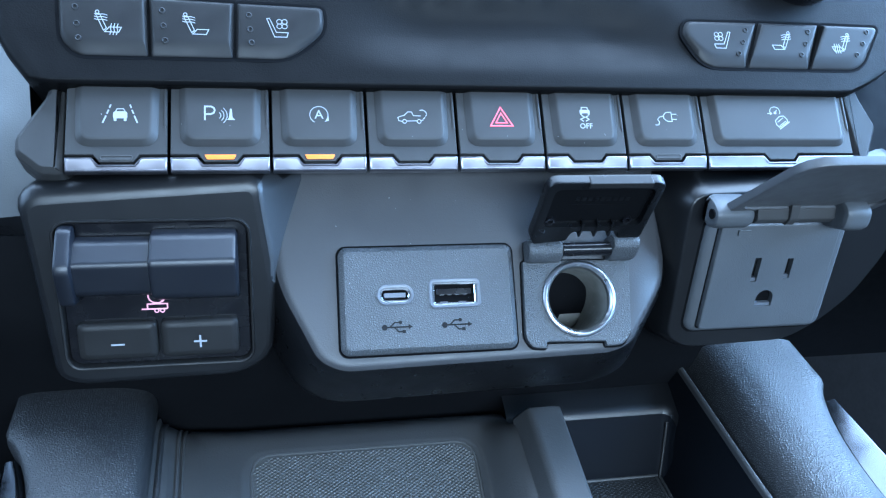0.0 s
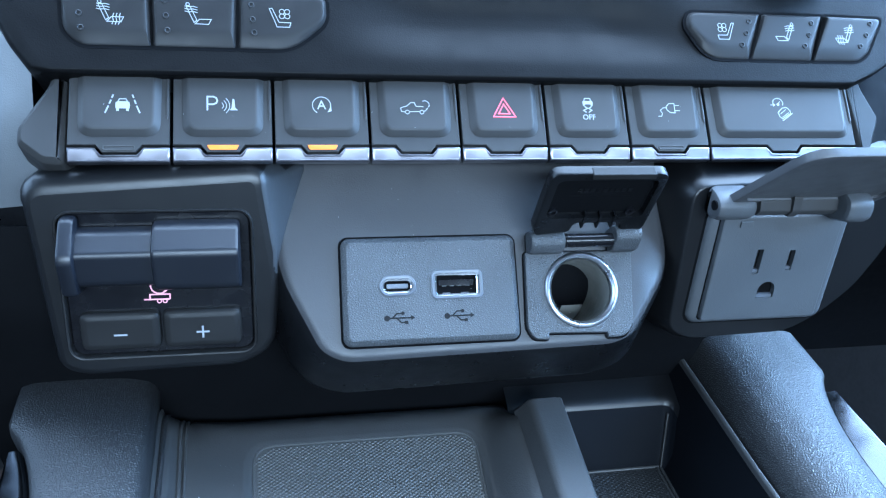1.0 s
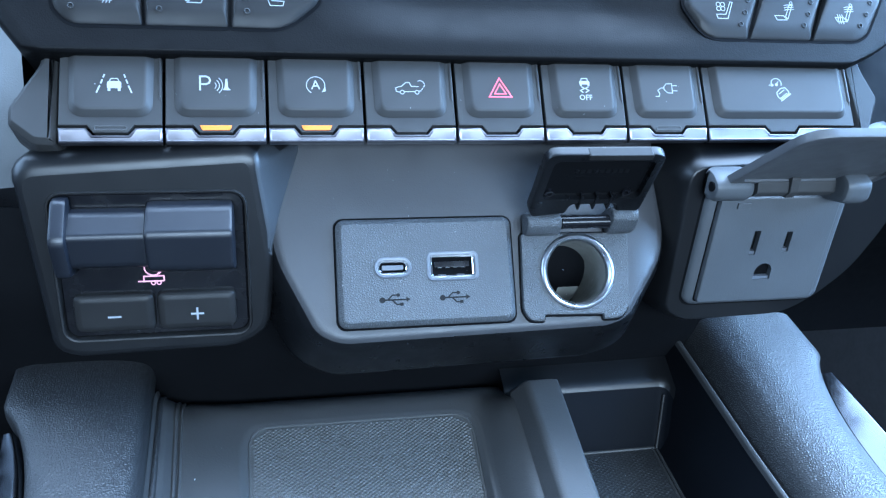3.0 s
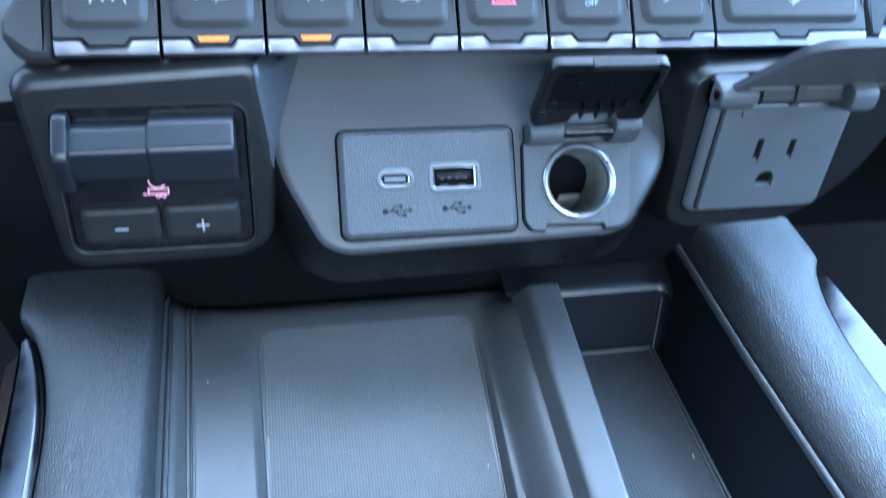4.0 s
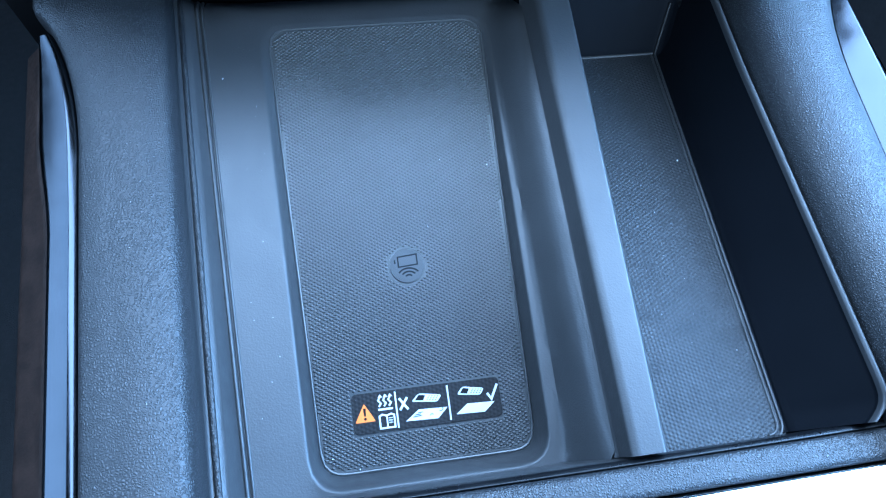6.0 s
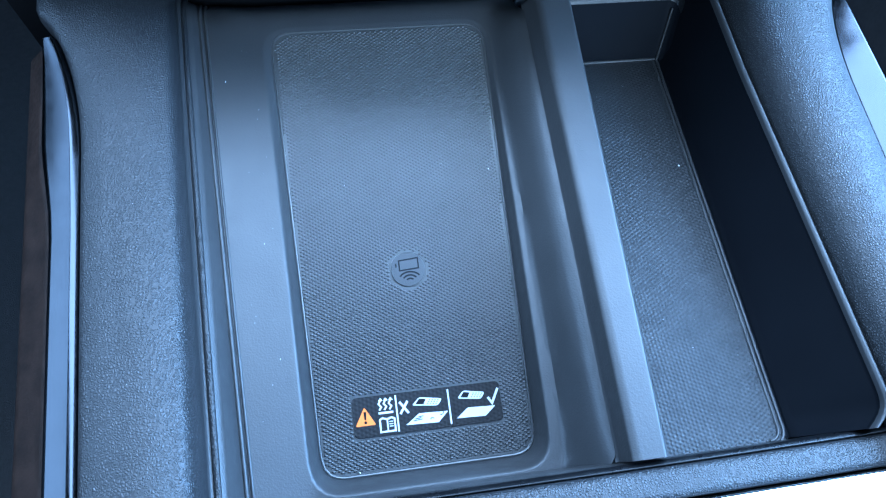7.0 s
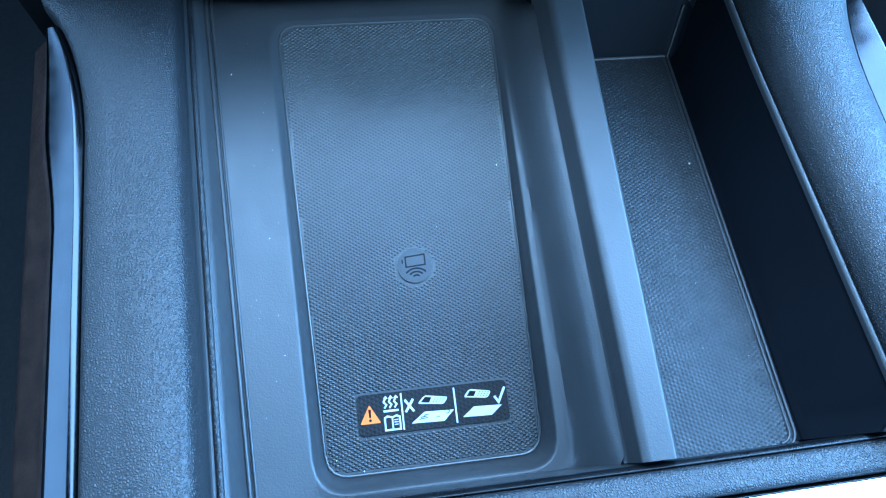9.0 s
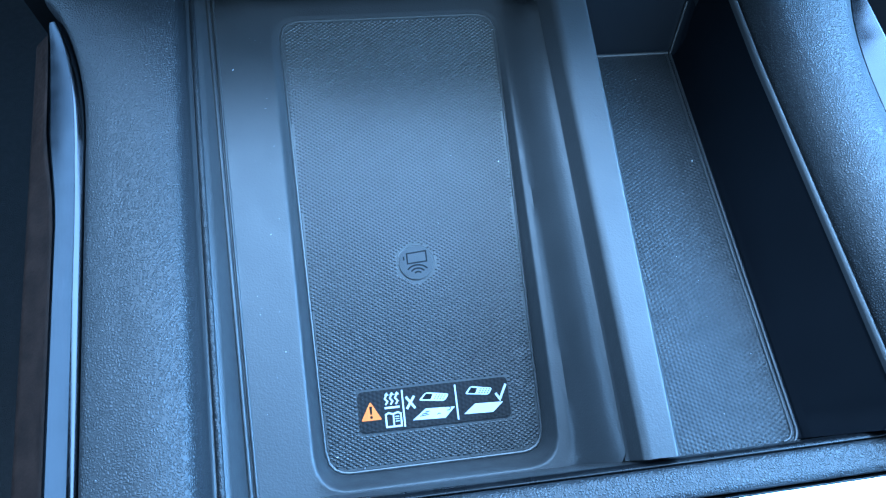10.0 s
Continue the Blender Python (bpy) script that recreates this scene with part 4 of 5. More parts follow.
def fillet(points, r, seg=4):
    """An open line of (x, z) with its inner corners rounded."""
    out = [points[0]]
    for k in range(1, len(points) - 1):
        p, a, b = Vector(points[k]), Vector(points[k - 1]), Vector(points[k + 1])
        rr = r[k] if isinstance(r, (list, tuple)) else r
        d = min(rr, (a - p).length * 0.45, (b - p).length * 0.45)
        s, e = p + (a - p).normalized() * d, p + (b - p).normalized() * d
        for j in range(seg + 1):
            t = j / seg
            q = s * (1 - t) ** 2 + p * 2 * t * (1 - t) + e * t * t
            out.append((q.x, q.y))
    out.append(points[-1])
    return out


def roll_off(y):
    """How far the tray sinks in front, under the dashboard."""
    return 0.055 * max(y - 106, 0) ** 2


def loft(section, stations, r, seg=4, bm=None, sink=lambda y: 0):
    """A long sheet: section(y) gives points (x, z)."""
    return grid([[(x, y, z - sink(y)) for x, z in fillet(section(y), r, seg)] for y in stations], bm)


REAR = -79
LONG = [118 - 3 * k for k in range(6)] + [97 - 16 * k for k in range(12)]
console = thing("centre_console", BASE, (0, 0, 0), "black centre console with padded sides and two trays", "console")

# tray surface round the mat, with the sunken edge
def tray_z(x, y):
    """Height of the tray round the mat; it rolls off in front, under the dashboard."""
    return tray_level(x, y) - roll_off(y)


def tray_level(x, y):
    xl, xr = -43.5 - 0.041 * y, 45.6
    if x < xl:
        t = (x - xl) / (x_double(y) - xl)
        return z_frame(y) + (z_double(y) - z_frame(y)) * t
    if x > xr:
        t = (x - xr) / (x_line(y) - xr)
        return z_frame(y) + (z_line(y) - z_frame(y)) * math.sin(min(t, 1) * math.pi / 2) * (1 - smooth01((y - 97) / 12))
    return z_frame(y)


def pad_outline(grow_l, grow_r, grow_f, grow_b, r):
    yf, yb = 100 + grow_f, -71.6 - grow_b
    pts = [(x_pad(yf) + grow_r, yf), (-x_pad(yf) - grow_l, yf), (-x_pad(yb) - grow_l, yb), (x_pad(yb) + grow_r, yb)]
    out = []
    cs = rounded(pts, r, 8)
    # even steps along the sides as well
    for a, b in zip(cs, cs[1:] + cs[:1]):
        m = max(1, int(math.dist(a, b) // 14))
        out += [(a[0] + (b[0] - a[0]) * k / m, a[1] + (b[1] - a[1]) * k / m) for k in range(m)]
    return out


def polar(poly, n=160):
    """The outline resampled by direction from its middle."""
    out = []
    cx, cy = 0, 13
    for k in range(n):
        a = 2 * math.pi * k / n
        d = Vector((math.cos(a), math.sin(a) * 2.2)).normalized()
        best = 0
        for p, q in zip(poly, poly[1:] + poly[:1]):
            e = (q[0] - p[0], q[1] - p[1])
            den = d.x * e[1] - d.y * e[0]
            if abs(den) < 1e-9:
                continue
            t = ((p[0] - cx) * e[1] - (p[1] - cy) * e[0]) / den
            s = ((p[0] - cx) * d.y - (p[1] - cy) * d.x) / den
            if t > 0 and -1e-6 <= s <= 1 + 1e-6:
                best = max(best, t)
        out.append((cx + d.x * best, cy + d.y * best))
    return out


OUTER = [(x_line(118) + 0.2, 118), (x_double(118), 118), (x_double(REAR), REAR), (x_line(REAR) + 0.2, REAR)]
lip = polar(pad_outline(4.4, 2.8, 2.4, 5.6, 12))
rim = polar(pad_outline(0.6, 0.6, 0.4, 0.6, 8.5))
outer = polar(OUTER)
loops = []
for k in (1.0, 0.86, 0.72, 0.58, 0.44, 0.3, 0.18, 0.08, 0.02):
    loops.append([(a[0] + (b[0] - a[0]) * k, a[1] + (b[1] - a[1]) * k) for a, b in zip(lip, outer)])
bm = bmesh.new()
L3 = [[(x, y, tray_z(x, y)) for x, y in loop] for loop in loops]
for k, d in ((0.1, 0.015), (0.2, 0.06), (0.3, 0.13), (0.4, 0.23), (0.5, 0.36), (0.6, 0.51), (0.75, 0.74), (0.9, 0.93), (1.0, 1.0)):
    L3.append([(a[0] + (b[0] - a[0]) * k, a[1] + (b[1] - a[1]) * k, tray_z(*a) * (1 - d) + 0.4 * d) for a, b in zip(lip, rim)])
L3.append([(x * 0.99, y, -2.5) for x, y in rim])
add_loops(bm, L3, False, True)
part("tray", bm, tray_plastic, console, "", 60)

# steps up to the padded side by the driver
part("tray_edge", loft(lambda y: [(x_double(y) + 0.2, z_double(y) - 0.9), (x_double(y) + 0.1, z_double(y) + 0.5), (x_double(y) - 0.7, z_double(y) + 0.8), (x_double(y) - 0.9, z_double(y) - 0.2),
                                 (x_double(y) - 1.4, z_double(y) - 0.1), (x_double(y) - 1.6, z_double(y) + 1.2), (x_double(y) - 2.5, z_double(y) + 1.6), (x_double(y) - 3.0, z_double(y) + 0.8),
                                 (-67.4 - 0.037 * y, z_ledge(y) - 3.0), (-69.6 - 0.037 * y, z_ledge(y) - 1.0), (-71.8 - 0.03 * y, z_ledge(y)), (-72.4 - 0.03 * y, z_ledge(y) + 4)],
                      LONG, [0, 0.4, 0.4, 0.2, 0.2, 0.5, 0.5, 0.5, 1.0, 1.0, 0.8, 0], 3, None, roll_off), tray_plastic, console, "", 60)


def bead(y):
    cx, cz = -70.2 - 0.037 * y, z_ledge(y) - 0.6
    return [(cx + 1.15 * math.cos(radians(a)), cz + 1.15 * math.sin(radians(a))) for a in range(-20, 201, 20)]


part("seam_bead", grid([[(x, y, z - roll_off(y)) for x, z in bead(y)] for y in LONG]), leather, console, "grained leather seam bead", 60)

def ease(y, y0, y1):
    """0 up to y0, then turning outwards along an arc."""
    t = min(max((y - y0) / (y1 - y0), 0), 1)
    return 1 - math.sqrt(max(1 - t * t, 0))


# padded sides
def pad_left(y):
    k = ease(min(y, 100), 40, 104)
    xo = -103.0 - 0.035 * y - 24 * k
    xi = -71.4 - 0.034 * y
    return [(xi - 0.9, z_ledge(y) + 1.5), (xi - 0.6, z_top(y) - 8), (xi - 2.6, z_top(y) - 2.0), (xi - 10, z_top(y) + 1.0), ((xi + xo) / 2, z_top(y) + 1.8), (xo + 6, z_top(y) + 1.0), (xo + 0.2, z_top(y) - 1.2), (xo - 0.4, z_top(y) - 6), (xo, z_top(y) - 14)]


LONGER = [126 - 3.0 * k for k in range(40)] + [6 - 9.0 * k for k in range(24)]
part("padded_side", loft(pad_left, LONGER, [0, 5, 7, 8, 6, 6, 3, 3, 0], 5), leather, console, "black grained leather padding", 60)


def pad_right(y):
    k = ease(min(y, 100), 44, 104)
    xo = 172.0 + 0.03 * y + 22 * k
    g = 0.035 * max(60 - y, 0)
    return [(138.4 + g, z_top(y) - 18), (140.2 + g, z_top(y) - 9.5), (143.0 + g, z_top(y) - 3.6), (148.2 + g, z_top(y) - 0.1), (158, z_top(y) + 2.0), (xo - 6, z_top(y) + 1.4), (xo - 0.2, z_top(y) - 1.0), (xo + 0.4, z_top(y) - 6), (xo, z_top(y) - 14)]


part("padded_side", loft(pad_right, LONGER, [0, 2, 5, 8, 6, 6, 3, 3, 0], 4), leather, console, "black grained leather padding", 60)

# chrome strips and wood below the padding, outer sides
CH = [90.6 - 2.2 * k for k in range(32)] + [22 - 9 * k for k in range(23)]


def x_wood(y):
    return -113.9 - 0.035 * y - 3.6 * smooth01((y - 12) / 40)


def strip_left(y):
    k = ease(y, 40, 104)
    xo, xi = x_wood(y), -103.6 - 0.035 * y - 24 * k
    xi = max(xi, xo + 0.3)
    t = z_top(y) - 3.5
    w = xi - xo
    return [(xi, t - 4), (xi - 0.02 * w, t - 1.6), (xi - 0.2 * w, t - 0.5), (xi - 0.55 * w, t - 0.2 - 0.13 * w), (xo + 0.1 * w, t - 0.2 - 0.26 * w), (xo, t - 0.9 - 0.3 * w), (xo - 0.2, t - 10)]


part("chrome_strip", loft(strip_left, CH, [0, 0.6, 2.0, 4, 1.0, 0.8, 0], 5), smoked_chrome, console, "polished chrome strip", 60)
part("wood_strip", loft(lambda y: [(x_wood(y) + 0.5, z_top(y) - 12.0), (x_wood(y) - 2.1, z_top(y) - 12.4), (-127 - 0.035 * y, z_top(y) - 21), (-131 - 0.03 * y, z_top(y) - 60)],
                        CH, [0, 1, 3, 0], 3), wood, console, "dark open-grained wood strip", 60)


def strip_right(y):
    k = ease(y, 44, 104)
    xo, xi = 188, 172.6 + 0.03 * y + 22 * k
    xi = min(xi, xo - 0.3)
    t = z_top(y) - 3.0
    w = xo - xi
    lean = 0.02 + 0.19 * smooth01((y + 45) / 60)
    return [(xi, t - 4), (xi + 0.03 * w, t - 0.1), (xi + 0.5 * w, t - 0.1 + 0.47 * lean * w), (xo - 0.1 * w, t - 0.1 + 0.8 * lean * w), (xo, t - 0.9 + 0.75 * lean * w), (xo + 0.2, t - 8)]


part("chrome_strip", loft(strip_right, CH, [0, 0.4, 4, 0.8, 0.8, 0], 4), smoked_chrome, console, "polished chrome strip", 60)
part("wood_strip", loft(lambda y: [(187.6, z_top(y) - 11), (190, z_top(y) - 13), (194, z_top(y) - 30), (196, z_top(y) - 90)], CH, [0, 1, 3, 0], 3), wood, console, "dark open-grained wood strip", 60)

# divider between the trays
part("divider", loft(lambda y: [(x_line(y) - 0.2, z_line(y) - 0.9), (x_line(y) + 0.5, z_line(y) - 0.1), (x_line(y) + 0.9, z_line(y) + 0.6), (59.0 + 0.028 * y, z_div(y) - 1.0), (61.0 + 0.028 * y, z_div(y)), (70.7 + 0.0415 * y, z_div(y)), (71.7 + 0.0415 * y, z_div(y) - 1.2),
                               (72.8 + 0.0415 * y, z_floor(y) - 2)], [101 - 5.96 * k for k in range(31)], [0, 0.3, 0.4, 1.2, 1.4, 0.8, 0.8, 0], 4), tray_plastic, console, "", 60)
bm = bmesh.new()
y = 101
add_loops(bm, [[(x_line(y) + 0.5, y - 0.5, z_line(y) - 3), (72.6 + 0.0415 * y, y - 0.5, z_floor(y)), (71.6 + 0.0415 * y, y - 0.5, z_div(y) - 1.0), (60.0 + 0.028 * y, y - 0.5, z_div(y) - 0.6)],
               [(x_line(y) + 1.5, y + 4.0, z_line(y) - 6), (72.0 + 0.0415 * y, y + 4.0, z_floor(y)), (70.8 + 0.0415 * y, y + 3.0, z_div(y) - 4), (61.0 + 0.028 * y, y + 3.0, z_div(y) - 4)]])
part("divider_end", bm, tray_plastic, console)

# narrow tray: floor mat, walls, front slope
DEEP = [90 - 6.8 * k for k in range(27)]
bm = loft(lambda y: [(70.0 + 0.0415 * y, z_floor(y)), (121.0 + 0.04 * y, z_floor(y))], DEEP, 0)
part("narrow_tray_floor", bm, chute_rubber, console, "black textured rubber floor", 60)
wall_rows, rail_rows = [], []
stations = [(121.0 + 0.04 * y, y) for y in [126 - 6.0 * k for k in range(32)] + [-62, -65, -68, -70, -72, -74, -76, -78]]
for px, py in stations:
    zf, zr = z_floor(py), z_top(py) - 12.0 - 3.0 * smooth01((-66 - py) / 12)
    reach = 135.6 + 0.035 * max(60 - py, 0) - 6.0 * max((-70 - py) / 8, 0) ** 2 - px
    sec = fillet([(-1.1, zf - 0.6), (-0.8, zf + 0.55), (0, zf + 0.6), (0.35, zf + 0.05), (0.8, zf + 0.05), (1.1, zf + 0.8), (1.1 + 0.06 * reach, zf + 2.2),
                  (reach, zr), (reach + 0.3, zr + 1.4)], [0, .25, .25, .2, .2, .3, 1.2, 0.6, 0], 4)
    wall_rows.append([(px + d, py, z) for d, z in sec])
    rail = fillet([(reach + 0.2, zr + 1.0), (reach + 0.5, zr + 3.0), (reach + 1.6, zr + 3.7), (reach + 2.8, zr + 2.6), (reach + 3.1, zr - 3)], [0, 0.9, 0.9, 0.9, 0], 4)
    rail_rows.append([(px + d, py, z) for d, z in rail])
part("narrow_tray_wall", grid(wall_rows), shaded_chute_plastic, console, "", 60)
part("tray_rail", grid(rail_rows), tray_plastic, console, "", 60)
rows = []
for x1, yy, z in ((125.2, 88.0, -20.6), (125.3, 88.8, -19.9), (125.7, 89.8, -18.6), (126.6, 91.6, -16.2), (130.0, 105.4, -3.6), (130.6, 107.2, -1.6), (131.2, 108.4, -0.4), (131.8, 109.8, 0.3), (132.6, 111.6, 0.6), (134, 118, 1.2), (135, 126, 1.6)):
    x0 = 72 if z < -3 else 58.6
    row = [(x0 + (x1 - 4 - x0) * k / 8, yy, z) for k in range(9)]
    row += [(x1 - 4 + 4 * math.sin(radians(a)), yy - 4 + 4 * math.cos(radians(a)), z) for a in (18, 36, 54, 72, 90)]
    rows.append(row + [(x1 + 0.3, yy - 7, z)])
part("narrow_tray_front", grid(rows[:6]), shaded_chute_plastic, console, "", 60)
part("front_shelf", grid([[(p[0], p[1] - 0.1, p[2] + 0.1) for p in row] for row in rows[5:]]), block_plastic, console, "rounded shelf in front of the narrow tray", 60)


def floor_path(shift_in):
    """The edge of the narrow tray's floor, from the front, turning in at the rear corner."""
    pts = [(120.6 + 0.04 * y - shift_in, y) for y in [88 - 6.0 * k for k in range(27)]]
    cx, cy, r = 120.6 - 0.04 * 74 - 6.0, -74.0, 6.0 - shift_in
    return pts + [(cx + r * math.cos(radians(a)), cy + r * math.sin(radians(a))) for a in range(0, -91, -10)]


def swept(path, r, lift, n=8):
    """A thin round bead along a path on the narrow tray's floor."""
    rows = []
    for k, (x, y) in enumerate(path):
        a, b = path[max(k - 1, 0)], path[min(k + 1, len(path) - 1)]
        d = Vector((b[0] - a[0], b[1] - a[1])).normalized()
        rows.append([(x - d.y * r * math.cos(2 * math.pi * j / n), y + d.x * r * math.cos(2 * math.pi * j / n), z_floor(y) + lift + r * math.sin(2 * math.pi * j / n)) for j in range(n)])
    bm = bmesh.new()
    add_loops(bm, rows)
    return bm


part("floor_edge", swept(floor_path(0.0), 0.55, 0.35), tray_plastic, console)
part("floor_edge", swept(floor_path(1.7), 0.5, 0.2), tray_plastic, console)
# thin lighter rod added as the highlight along the rounded corner
part("corner_highlight", cyl(bmesh.new(), (123.9, 87.4, -19.8), (128.6, 104.0, -3.4), 0.7, 10), seat_plastic, console)
part("floor_bead", cyl(bmesh.new(), (73, 88.9, -19.6), (124.6, 88.9, -19.6), 0.75, 12), tray_plastic, console)

# height of the unseen block behind the plate
def z_blocker(y):
    return 46 + 76 * smooth01((-104.5 - y) / 30)


# bridge behind the trays: rim, leather band, bright plate
def bridge(y0, z0, y1, z1, mat, name, label, r=1.0):
    rows = []
    for k in range(31):
        x = -64 + (236 * k / 30)
        bend = 1.5 * ((x - 40) / 100) ** 2
        prof = fillet([(y0, z0 - 6), (y0 - 0.2, z0), (y1 + 0.2, z1), (y1, z1 - 6)], r, 4)
        rows.append([(x, yy + bend * 0.3, zz) for yy, zz in prof])
    part(name, grid(rows), mat, console, label, 60)


bridge(-78.4, 41.5, -80.6, 43.0, soft_black, "rear_rim", "", 0.9)
part("rear_wall", grid([[(x, -77.6, 6), (x, -78.0, 30), (x, -78.6, 40.5)] for x in (-64, 0, 40, 70)]), tray_plastic, console)
bridge(-80.4, 43.5, -90.6, 46.5, leather, "rear_padding", "black grained leather band", 3.0)
bridge(-91.0, 46.9, -103.0, 52.6, chrome, "rear_bright_plate", "bright polished metal plate", 1.0)
# out of view, raised to keep the rear light off the mat's near end
part("rear_blocker", loft(lambda y: [(-64, 40), (-64, z_blocker(y)), (54, z_blocker(y) + 4), (172, z_blocker(y)), (172, 40)], [-104.5 - 6 * k for k in range(22)], [0, 12, 200, 12, 0], 5), leather, console, "unseen black padded block raised to shade the mat")
# closed sides of the console
for x in (-126, 196):
    part("side_panel", grid([[(x, 128, z), (x, -240, z + 50)] for z in (-10, -400)]), void_black, console)

# ---------------------------------------------------------------- charging mat and its label
mat_thing = thing("charging_mat", BASE, (0, 13, 0), "dark textured rubber charging mat in the console tray", "charging mat")


def shift(poly, dx=0, dy=-13):
    return [(x + dx, y + dy) for x, y in poly]


EMB = circle(6.9, 0.2, -13.6, 40)
bm = holed(shift(pad_outline(-0.2, -0.2, -0.2, -0.2, 8)), [(EMB, 0.4)], -2.4, -0.08, 0.4)
part("mat", bm, mat_rubber, mat_thing, "", 50)
# raised dots of the mat, in staggered columns
verts, faces = [], []
for kx in range(-42, 43):
    for ky in range(-64, 65):
        x, y = kx * 1.06, ky * 1.44 + 0.72 * (kx % 2)
        half = x_pad(y + 13) - 1.0
        if abs(x) > half or not -83.4 < y < 85.8 or math.dist((x, y), (0.2, -13.6)) < 7.6 or (abs(x - 1.1) < 27.4 and abs(y + 65.1) < 7.8):
            continue
        if abs(x) > half - 6.5 and (y > 80 or y < -77.5) and math.dist((abs(x), abs(y - 1.2)), (half - 6.5, 78.2)) > 6.4:
            continue
        k = len(verts)
        for rad, h in ((1.0, -0.10), (0.84, 0.22), (0.46, 0.42)):
            verts += [((x + 0.72 * rad * math.cos(a)) * MM, (y + 0.48 * rad * math.sin(a)) * MM, h * MM) for a in (0, 1.047, 2.094, 3.142, 4.189, 5.236)]
        for r in (0, 6):
            faces += [(k + r + j, k + r + (j + 1) % 6, k + r + 6 + (j + 1) % 6, k + r + 6 + j) for j in range(6)]
        faces.append(tuple(k + 12 + j for j in range(6)))
me = bpy.data.meshes.new("mesh")
me.from_pydata(verts, [], faces)
me.polygons.foreach_set("use_smooth", [True] * len(me.polygons))
me.materials.append(mat_rubber)
dots = tagged(new("raised_dots", me), "fine raised rubber dots", "", "", "stuff")
dots.parent = mat_thing
part("edge_bead", tube_ring(shift(polar(pad_outline(0.5, 0.5, 0.4, 0.5, 8.5))), shift(polar(pad_outline(-0.3, -0.3, -0.3, -0.3, 8))), [(0, -1), (0, 0.25), (0.5, 0.5), (1, 0.35), (1, -1)]), mat_rubber, mat_thing)
part("emblem", solid(circle(6.35, 0.2, -13.6, 40), [(0, -0.6), (0, 0.18), (0.15, 0.3)]), emblem_mat, mat_thing, "round moulded charging emblem")
i = Ink(0.3, 0.05, 1.0)
ex, ey = 0.2, -13.6
i.line([(ex - 3.2, ey + 3.6), (ex + 3.9, ey + 4.2), (ex + 3.9, ey + 0.3), (ex - 3.2, ey - 0.2)], 0.55, True)
i.line([(ex - 4.4, ey + 2.6), (ex - 4.4, ey + 1.2)], 0.5)
for r in (1.4, 2.9, 4.4):
    i.line([(ex + 0.3 + r * math.cos(radians(a)), ey - 4.6 + r * 0.85 * math.sin(radians(a))) for a in range(35, 146, 11)], 0.6)
part("emblem_drawing", i.bm, emblem_dark, mat_thing)

sticker = thing("warning_label", BASE, (1.1, -52.1, 0.3), "black warning label with white and orange pictograms", "label")
part("film", solid(rrect(53.2, 14.0, 1.6), [(0, -0.40), (0, 0.1), (0.05, 0.14)]), sticker_black, sticker)
i = Ink(0.14, 0.03, 1.0)
i.patch(rounded([(-22.4, 3.4), (-26.0, -3.0), (-18.8, -3.0)], 0.5, 2))
part("triangle", i.bm, orange_ink, sticker, "orange warning triangle")
i = Ink(0.18, 0.03, 1.0)
i.patch([(-22.9, 1.8), (-21.9, 1.8), (-22.1, -1.0), (-22.7, -1.0)])
i.patch(circle(0.52, -22.4, -1.9, 10))
part("triangle_mark", i.bm, grey_ink, sticker)
i = Ink(0.14, 0.03, 1.0)
for x in (-16.9, -15.1, -13.3):
    i.line([(x - 0.3, 1.7), (x + 0.5, 2.8), (x - 0.4, 3.9), (x + 0.4, 5.2)], 0.58)
    i.patch([(x - 0.5, 4.9), (x + 1.2, 4.9), (x + 0.4, 6.0)])
i.line([(-17.6, 0.7), (-12.4, 0.7)], 0.7)
i.line([(-17.4, -1.6), (-17.4, -5.8), (-12.2, -5.8), (-12.2, -1.6), (-13.2, -1.1), (-14.8, -1.6), (-16.4, -1.1)], 0.6, True)
i.line([(-14.8, -1.6), (-14.8, -5.6)], 0.5)
for y in (-2.5, -3.3, -4.1):
    i.line([(-14.2, y), (-12.8, y)], 0.3)
i.line([(-11.1, 6.3), (-11.1, -6.3)], 0.55)
i.line([(-9.9, 3.8), (-7.0, -0.4)], 0.8)
i.line([(-7.0, 3.8), (-9.9, -0.4)], 0.8)
i.patch([(-8.3, -4.5), (-3.4, -1.0), (7.0, -1.4), (3.2, -4.9)])
i.patch(rounded([(-5.6, 2.0), (3.6, 0.9), (5.4, 3.2), (-2.8, 4.6)], 0.9, 3))
i.line([(7.7, 6.1), (7.7, -6.1)], 0.55)
i.patch([(9.9, -4.4), (14.2, -1.2), (24.2, -1.6), (20.2, -4.8)])
i.patch(rounded([(10.9, 2.4), (19.4, 1.3), (21.0, 3.6), (13.2, 5.0)], 0.9, 3))
i.line([(21.9, 1.6), (23.2, -0.6), (25.9, 4.4)], 0.8)
part("pictogram", i.bm, white_ink, sticker, "white pictograms")
i = Ink(0.26, 0.03, 1.0)
i.patch([(-4.4, 2.3), (-1.4, 1.9), (-0.4, 3.7), (-2.8, 4.1)])
i.patch([(12.0, 2.7), (14.6, 2.3), (15.6, 4.0), (13.4, 4.5)])
for x0, y0 in ((-0.2, 1.9), (15.8, 2.3)):
    for kx in range(4):
        for ky in range(3):
            x, y = x0 + kx * 1.0 + ky * 0.4, y0 - kx * 0.12 + ky * 0.6
            i.patch([(x, y), (x + 0.45, y), (x + 0.55, y + 0.28), (x + 0.1, y + 0.28)])
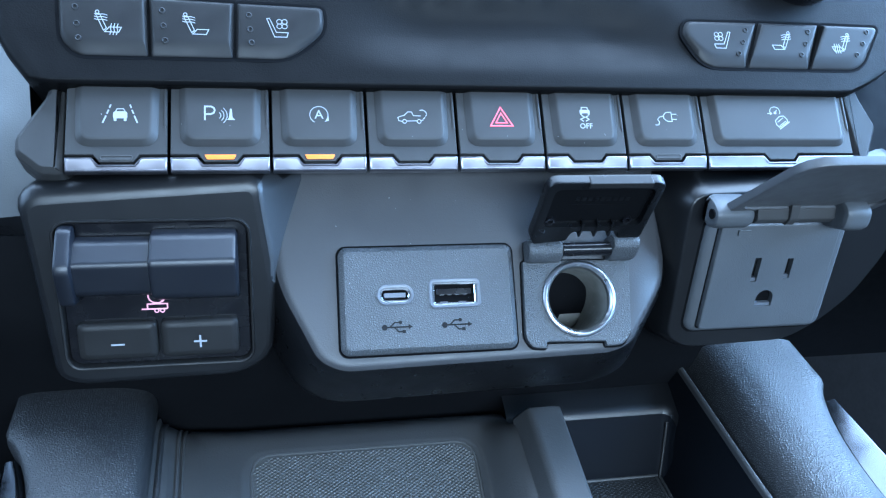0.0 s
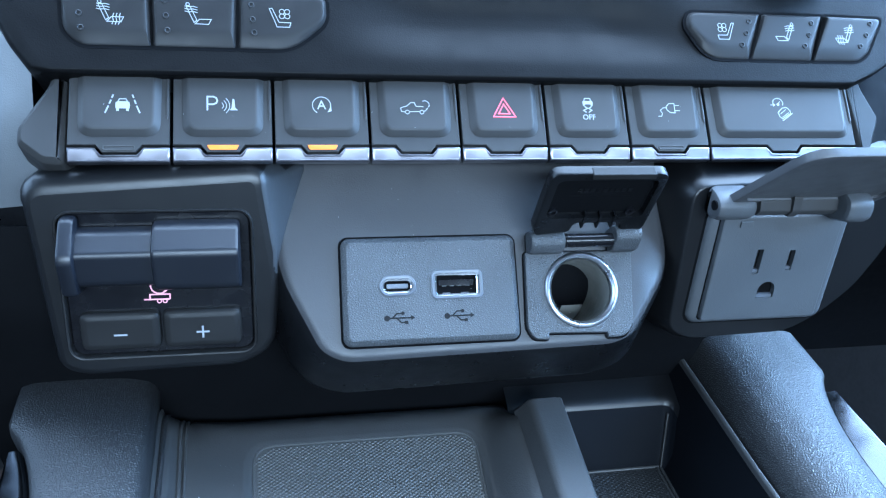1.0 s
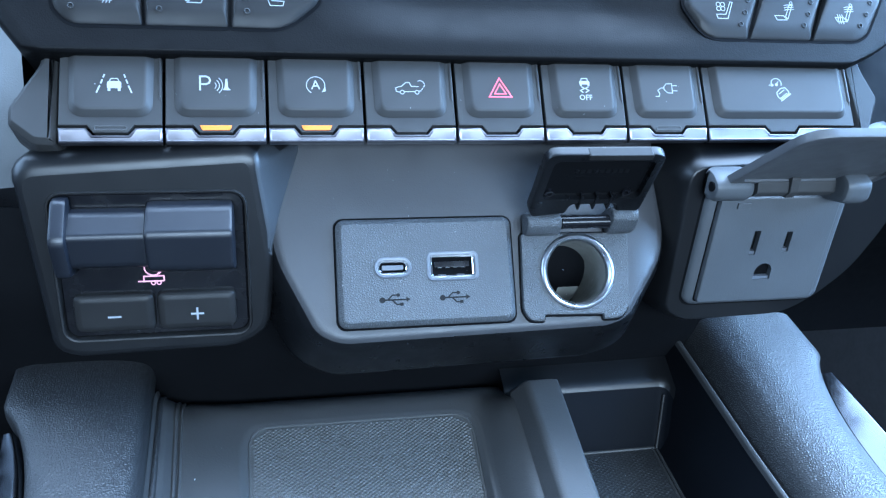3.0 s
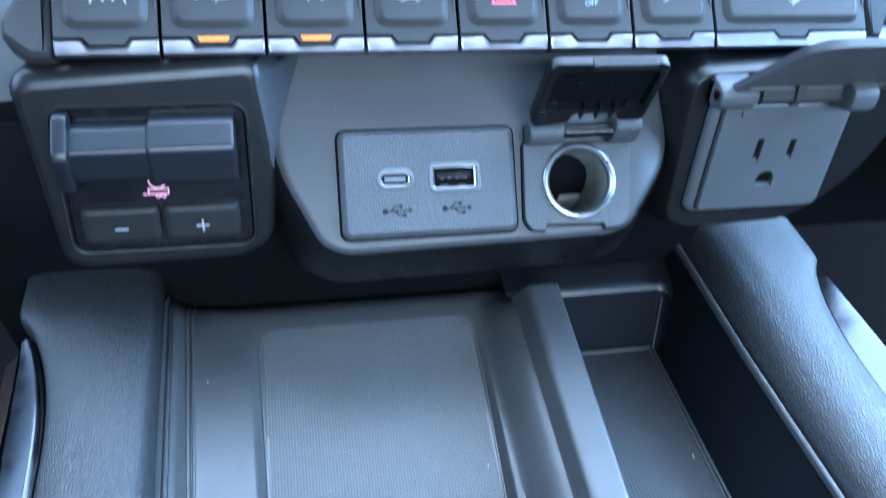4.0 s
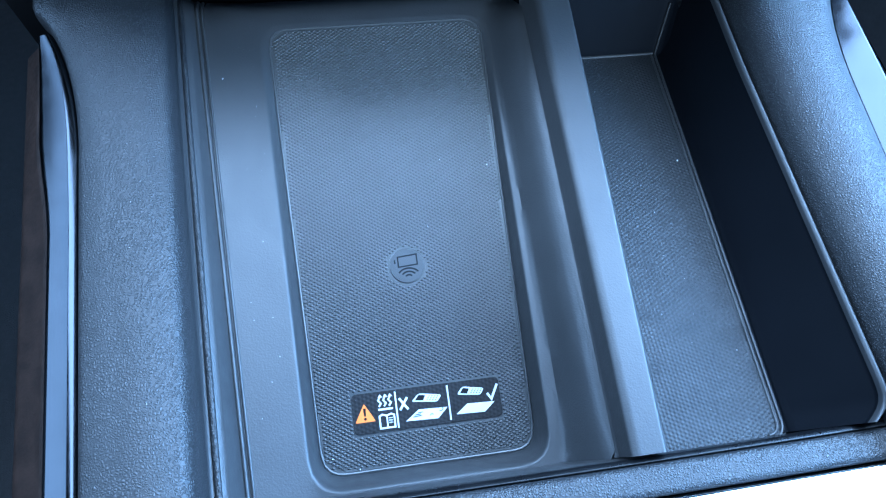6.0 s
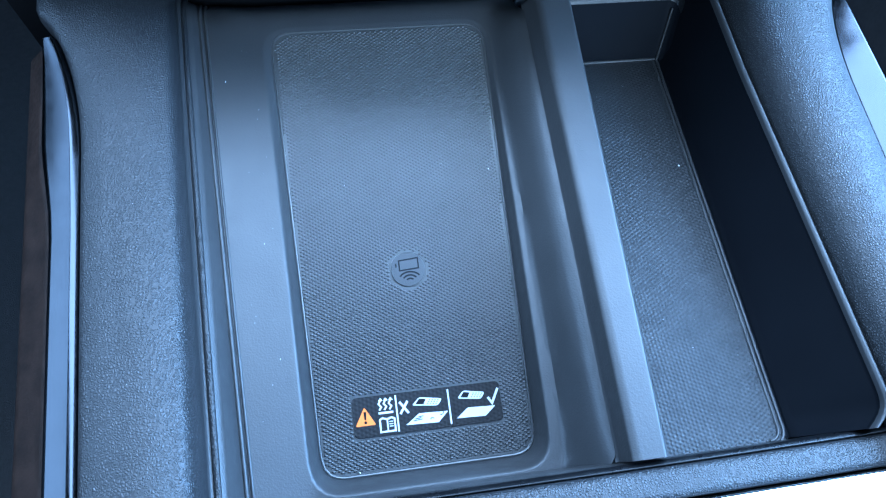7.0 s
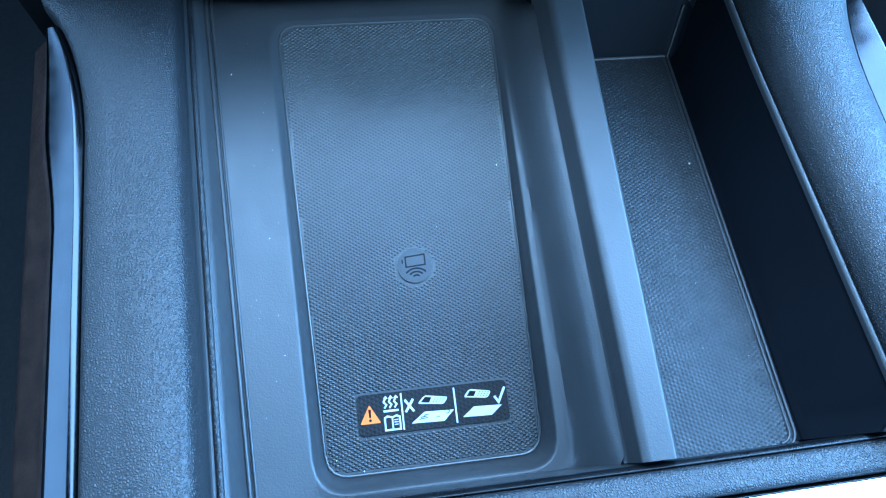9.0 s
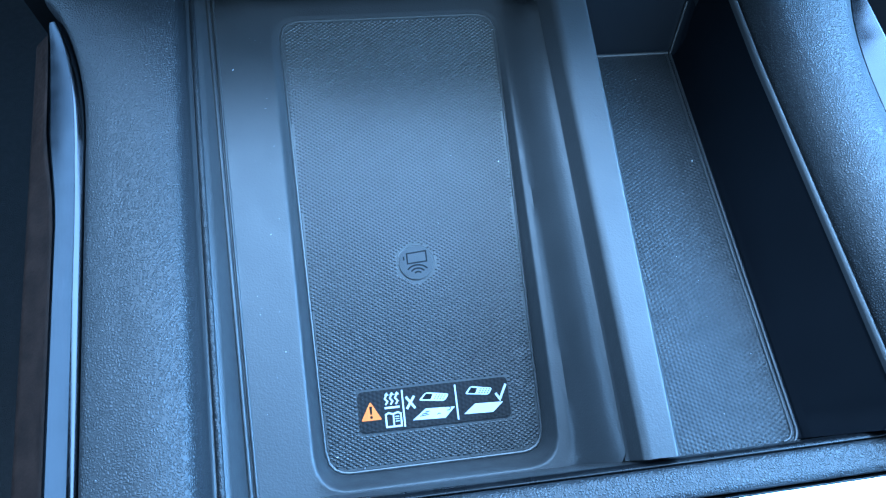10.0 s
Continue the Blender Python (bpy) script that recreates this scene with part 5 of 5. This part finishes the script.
for x0, y0, x1, y1 in ((-5.6, -3.4, -2.4, -3.1), (-5.0, -2.8, -2.8, -2.6), (-3.8, -2.2, -2.0, -2.0), (0.4, -3.5, 1.0, -3.0), (1.0, -3.0, 1.7, -3.3)):
    i.line([(x0, y0), (x1, y1)], 0.28)
i.line([(4.4 + 0.9 * math.cos(radians(a)), -1.7 + 0.7 * math.sin(radians(a))) for a in range(150, -121, -30)], 0.3)
part("screens", i.bm, grey_ink, sticker)

# ---------------------------------------------------------------- dust
rng = random.Random(7)
bm = bmesh.new()


def fleck(x, y, z, r):
    a = rng.uniform(0, 3.1)
    k = rng.uniform(0.4, 1.0)
    add_loops(bm, [[(x + rr * (math.cos(a) * math.cos(b) - k * math.sin(a) * math.sin(b)), y + rr * (math.sin(a) * math.cos(b) + k * math.cos(a) * math.sin(b)), h) for b in (0, 1.3, 2.4, 3.6, 5.0)]
                   for rr, h in ((r, z - 0.02), (r * 0.7, z + r * 0.5))])


for x, y, r in ((36.2, 36.3, 0.42), (10.0, 13.8, 0.25), (-25.0, -70.6, 0.40), (-34.0, -66.0, 0.3), (18, 40, 0.2)):
    fleck(x, y, 0.42, r)
for _ in range(26):
    fleck(rng.uniform(-36, 36), rng.uniform(-66, 94), 0.42, rng.uniform(0.07, 0.16))
for x, y, r in ((-60.6, 78.4, 0.4), (-50.5, 12, 0.16), (-48.0, -30, 0.2), (-55, -50, 0.14)):
    fleck(x, y, tray_z(x, y) + 0.1, r)
for _ in range(16):
    y = rng.uniform(-74, 100)
    x = rng.uniform(-58, -47)
    fleck(x, y, tray_z(x, y) + 0.1, rng.uniform(0.06, 0.13))
for _ in range(24):
    y = rng.uniform(-70, 84)
    fleck(rng.uniform(78, 116), y, z_floor(y) + 0.1, rng.uniform(0.06, 0.15))
fleck(116.2, 32.4, z_floor(32.4) + 0.15, 0.42)
for _ in range(24):
    y = rng.uniform(-70, 100)
    fleck(rng.uniform(-98, -76), y, z_top(y) + 1.9, rng.uniform(0.05, 0.12))
single("dust_flecks", bm, white_ink, BASE, "pale dust flecks scattered over the console", "dust", "stuff")

bm = bmesh.new()
for _ in range(34):
    fleck(rng.uniform(-12, 80), rng.uniform(-33, 18), -1.95, rng.uniform(0.05, 0.11))
for _ in range(14):
    fleck(rng.uniform(-10, 45), rng.uniform(-33, -3), 0.62, rng.uniform(0.05, 0.10))
single("dust_flecks", bm, white_ink, DASH, "pale dust flecks scattered over the port panel", "dust", "stuff")
bm = bmesh.new()
for _ in range(30):
    fleck(rng.uniform(-85, 108), rng.uniform(-19, -1), 0.1 + 1.6 * (rng.random() < 0.5), rng.uniform(0.05, 0.10))
single("dust_flecks", bm, white_ink, ROW, "pale dust flecks scattered over the switch row", "dust", "stuff")
